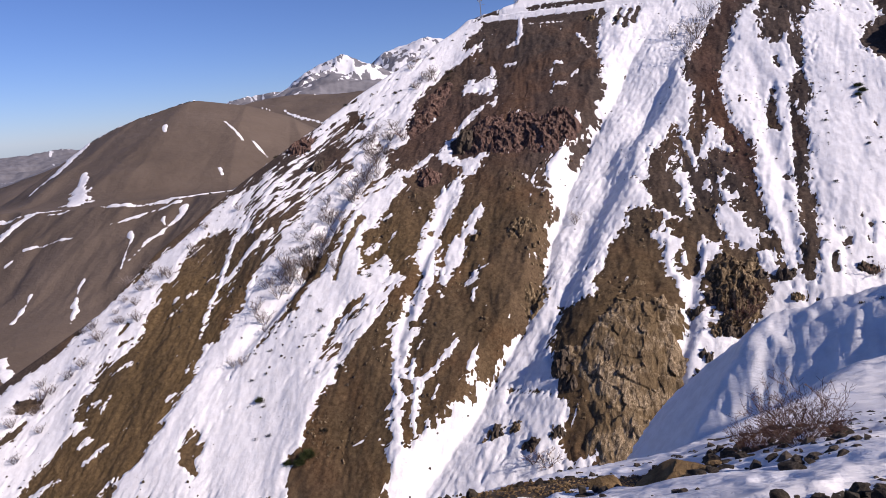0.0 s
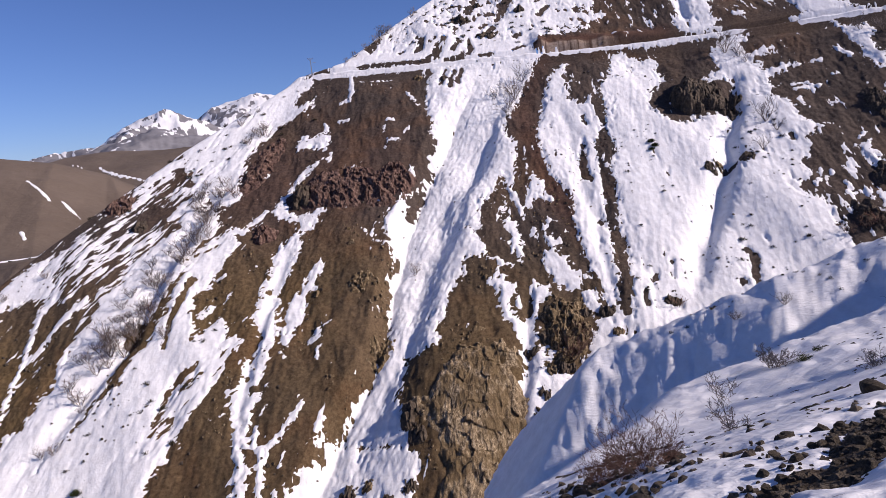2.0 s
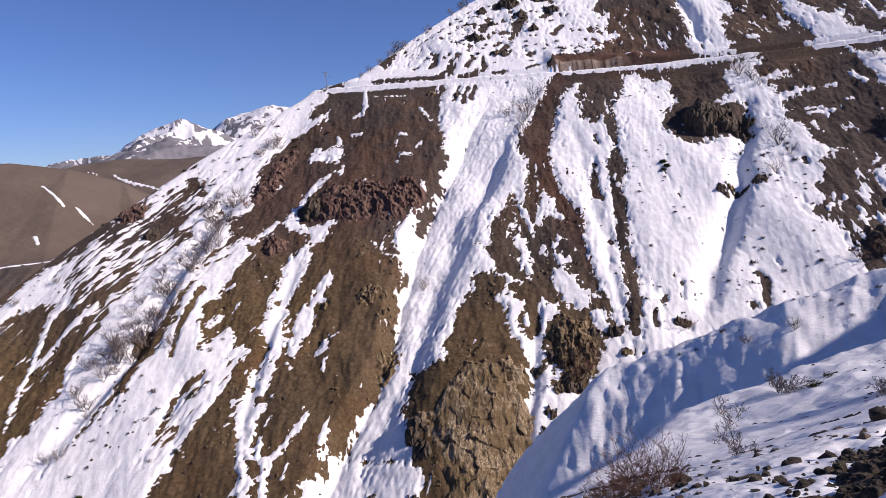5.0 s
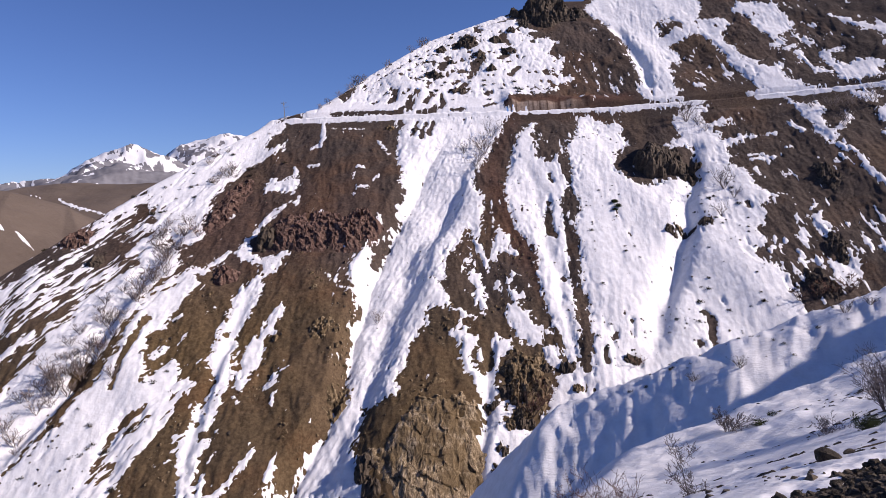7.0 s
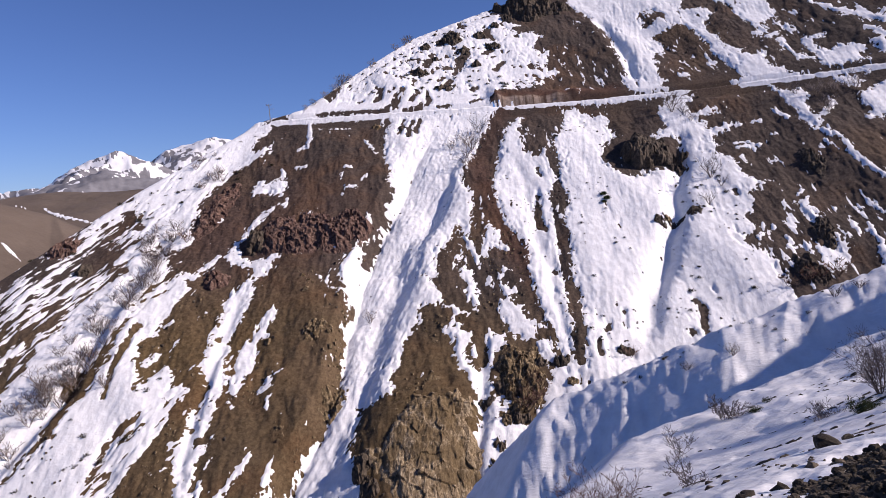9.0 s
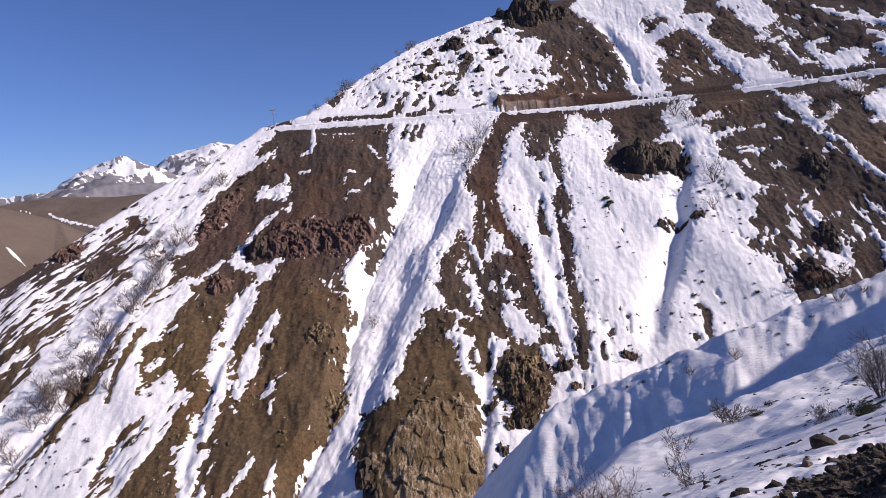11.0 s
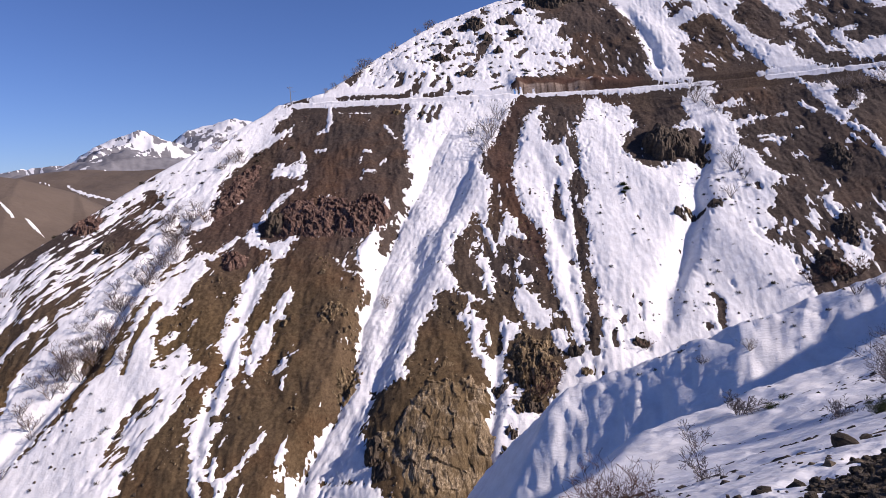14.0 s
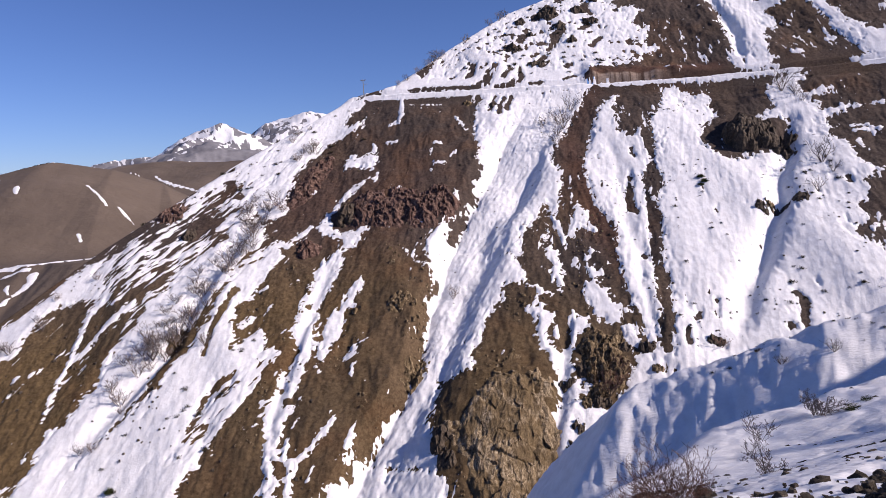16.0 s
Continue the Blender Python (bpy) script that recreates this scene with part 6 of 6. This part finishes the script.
def lay_stone(me, x, y, size, turn, tilt, material, label, group, name="stone", sink=0.25):
    ob = new(name, me)
    if not me.materials:
        me.materials.append(material)
    ob.matrix_world = pose(x, y, near_height(x, y) + 0.05 + size * (0.45 - sink), tilt, tilt * 0.6 - 12, turn) @ Matrix.Scale(size, 4)
    return tagged(ob, label, "stone", group)


rng = random.Random(11)
scree_stones = [stone_mesh(400 + i, rng.uniform(0.5, 0.8)) for i in range(7)]
slope_stones = [stone_mesh(420 + i, rng.uniform(0.35, 0.6)) for i in range(6)]
for me in scree_stones + slope_stones:
    me.materials.append(STONE)
count = 0
while count < 175:
    x, y = rng.uniform(0.6, 13.0), rng.uniform(4.3, 15.0)
    if float(outline_distance(np.array([x]), np.array([y]), SCREE)[0]) > -0.12:
        lay_stone(rng.choice(scree_stones), x, y, 0.028 + 0.095 * rng.random() ** 2.4, rng.uniform(0, 360), rng.uniform(-25, 25), STONE, "dark angular stone in a scree strip", "scree stones")
        count += 1
# lines of stones that follow the slope down to the west
for _ in range(34):
    x0, y0 = rng.uniform(-4.5, 9), rng.uniform(7.5, 15.5)
    for k in range(rng.randrange(2, 7)):
        x, y = x0 + 0.34 * k + rng.gauss(0, 0.08), y0 + 0.10 * k + rng.gauss(0, 0.10)
        if float(outline_distance(np.array([x]), np.array([y]), SCREE)[0]) > 0:
            continue
        lay_stone(rng.choice(slope_stones), x, y, 0.05 + 0.16 * rng.random() ** 2, rng.uniform(0, 360), rng.uniform(-20, 20), STONE, "grey stone poking through thin snow", "stones in the snow", sink=0.36)
small = []
while len(small) < 900:
    x, y = rng.uniform(-6.0, 14.0), rng.uniform(6.0, 17.0)
    d = float(outline_distance(np.array([x]), np.array([y]), SCREE)[0])
    if d > -0.15 or (rng.random() < 0.10 and noise.noise(Vector((x * 0.5, y * 0.9, 3.0))) > 0.05):
        small.append((x, y, rng.uniform(0.012, 0.05)))
verts, faces_ = [], []
for x, y, k in small:
    z = near_height(x, y)
    i = len(verts)
    for cx, cy, cz in ((-1, -1, -0.5), (1.2, -0.8, -0.5), (1, 1, -0.5), (-0.9, 1, -0.5), (0.1, -0.1, 0.8)):
        verts.append((x + k * (cx + rng.uniform(-0.4, 0.4)), y + k * (cy + rng.uniform(-0.4, 0.4)), z + k * cz + 0.01))
    faces_ += [(i, i + 1, i + 4), (i + 1, i + 2, i + 4), (i + 2, i + 3, i + 4), (i + 3, i, i + 4)]
for _ in range(1900):
    # flecks of stone and dead grass that trail down the near slope
    a, r = radians(rng.uniform(8, 42)), rng.uniform(15, 62)
    x, y = r * math.sin(a), r * math.cos(a)
    if noise.noise(Vector(((0.5 * x + y) * 0.35, (x - 0.5 * y) * 0.08, 7.0))) < 0.12:
        continue
    z, k = near_height(x, y), rng.uniform(0.02, 0.07) * (0.6 + r / 40)
    long = rng.uniform(1.2, 3.5)
    i = len(verts)
    for cx, cy, cz in ((-long, -0.8, -0.5), (long, -0.7, -0.5), (long, 0.8, -0.5), (-long, 0.8, -0.5), (0.1, -0.1, 1.1)):
        verts.append((x + k * (cx + rng.uniform(-0.4, 0.4)), y + k * (cy - 0.3 * cx + rng.uniform(-0.4, 0.4)), z + k * cz + 0.22 * k * cx + 0.10))
    faces_ += [(i, i + 1, i + 4), (i + 1, i + 2, i + 4), (i + 2, i + 3, i + 4), (i + 3, i, i + 4)]
tagged(mesh_object("gravel", verts, faces_, STONE), "dark gravel between the scree stones", "gravel", kind="stuff")
rubble(11000, 811, STONE, "dark broken rubble filling a scree strip", (0.5, 14, 4.2, 15.5), 0.015, 0.09, lambda px, py: outline_distance(px, py, SCREE) > -0.1, near_side)
rubble(6000, 814, STONE_OCHRE, "ochre earth clods and stones along the slope's lip", (-6.5, 2, 8.5, 14), 0.012, 0.045, lambda px, py: outline_distance(px, py, EARTH) > -0.3, near_side)
rubble(2600, 812, STONE, "small dark stones scattered in thin snow", (-6, 12, 6, 17), 0.02, 0.11, lambda px, py: fbm(0.5 * px + py, 0.3 * (px - 0.5 * py), 1.3, 813, 3) > 0.25, lambda px, py, fine: near_side(px, py, fine) + 0.09)
big = stone_mesh(440, 0.75)
lay_stone(big, 8.0, 13.5, 0.30, 30, 5, STONE, "dark grey boulder in the snow", "boulders", "boulder", 0.15)
lay_stone(big, 1.19, 11.3, 0.24, 140, 10, STONE, "dark grey boulder at the slope's edge", "boulders", "boulder", 0.15)
lay_stone(big, 9.2, 14.6, 0.17, 250, -8, STONE, "small grey boulder in the snow", "boulders", "boulder", 0.15)
ochre = stone_mesh(441, 0.38)
lay_stone(ochre, 0.45, 9.9, 0.74, 10, 4, STONE_OCHRE, "flat ochre boulder bedded in the snowy slope", "boulders", "boulder", 0.46)
lay_stone(ochre, -0.75, 10.7, 0.36, 60, 4, STONE_OCHRE, "low ochre stone beside a flat boulder", "boulders", "boulder", 0.45)
lay_stone(ochre, 1.25, 10.4, 0.20, 200, 4, STONE_OCHRE, "small ochre boulder at the slope's edge", "boulders", "boulder", 0.3)


def grow_near(root, x, y, label, category="shrub", turn=0.0, size=1.0, group="near shrubs"):
    tagged(root, label, category, group)
    root.matrix_world = pose(x, y, near_height(x, y) - 0.04, 0, 0, turn) @ Matrix.Scale(size, 4)


grow_near(shrub(1.15, 0.95, 22, 501, 0.012, 0.0035, 3, -0.25, TWIG_RED), 2.75, 11.6, "spreading leafless brown shrub on the stony edge")
grow_near(shrub(0.7, 0.45, 16, 502, 0.007, 0.003, 3, 0, TWIG_RED), 2.0, 12.6, "small reddish leafless shrub on the stony edge")
grow_near(shrub(1.5, 0.10, 1, 503, 0.026, 0.005, 3, -0.06), 5.65, 15.2, "slender leafless sapling in the snow", "sapling")
grow_near(shrub(0.55, 0.8, 7, 504, 0.010, 0.004, 3, 0, TWIG), 5.8, 15.0, "low dry shrub at the foot of a sapling")
grow_near(shrub(3.0, 0.5, 16, 505, 0.036, 0.008, 3), 20.6, 29.8, "large leafless shrub on the snowy near slope")
grow_near(shrub(1.2, 1.0, 8, 506, 0.016, 0.007, 3), 17.5, 29.2, "low leafless shrub beside a larger one")
grow_near(shrub(1.4, 0.9, 8, 507, 0.03, 0.012, 3), 16.5, 37.5, "sparse leafless shrub on the snow")
grow_near(shrub(2.4, 0.7, 8, 508, 0.05, 0.02, 2), 61, 98, "leafless shrub on the rim of the ravine", group="rim shrubs")
grow_near(shrub(2.0, 0.7, 8, 509, 0.05, 0.02, 2), 43.5, 95, "leafless shrub on the shaded bank", group="rim shrubs")
grow_near(shrub(1.6, 0.7, 8, 510, 0.05, 0.02, 2), 37.2, 97, "small leafless shrub on the shaded bank", group="rim shrubs")
grow_near(shrub(1.8, 0.7, 8, 511, 0.05, 0.02, 2), 64.5, 97.5, "leafless shrub on the rim of the ravine", group="rim shrubs")


def juniper_bush(seed, size, leaves):
    """A low evergreen: many short needle sprays on a hidden frame of stems."""
    rs = random.Random(seed)
    root = new("juniper")
    sv, sf, lv, lf = [], [], [], []
    for _ in range(26):
        a = rs.uniform(0, 6.2832)
        tip = Vector((math.cos(a) * rs.uniform(0.3, 1.0), math.sin(a) * rs.uniform(0.3, 1.0), rs.uniform(0.25, 0.8))) * size
        tube(sv, sf, Vector((0, 0, -0.05)), tip, 0.018 * size, 0.006 * size)
        for _ in range(leaves // 26):
            p = tip * rs.uniform(0.45, 1.05) + Vector((rs.gauss(0, 0.11), rs.gauss(0, 0.11), rs.gauss(0, 0.08))) * size
            d = Vector((rs.gauss(0, 1), rs.gauss(0, 1), rs.gauss(0.5, 0.7))).normalized()
            s = d.orthogonal().normalized() * 0.018 * size
            i = len(lv)
            q = p + d * 0.12 * size
            lv += [p - s, p + s, q, (p + q) / 2 + d.cross(s)]
            lf += [(i, i + 1, i + 3), (i + 1, i + 2, i + 3), (i + 2, i, i + 3)]
    mesh_object("stem", sv, sf, BARK, root)
    mesh_object("foliage", lv, lf, NEEDLE, root, "dark green needle sprays")
    return root


for i, (x, y, k) in enumerate(((19.46, 26.66, 0.75), (16.0, 24.3, 0.7), (17.2, 25.4, 0.5), (18.0, 36.7, 0.6), (3.85, 12.7, 0.22), (19.4, 38.2, 0.45))):
    grow_near(juniper_bush(600 + i, k, 1300), x, y, "low dark green juniper bush on snow", "bush", group="juniper bushes")
rim_clump = cushion(310, 60, 0.6)
plant(rim_clump, [(x, y, k) for x, y, k in strewn([(26, 105), (45, 99), (62, 98)], 26, rng, 2.5)], rng, "small dry tuft on the shaded bank", "tufts on the bank")
near_tuft = cushion(311, 50, 0.16)
plant(near_tuft, strewn([(9, 26), (16, 36), (28, 44)], 60, rng, 4) + strewn([(10, 18), (16, 24)], 20, rng, 3), rng, "small dry grass tuft in the snow", "grass tufts", (0.6, 1.2), "grass tuft")
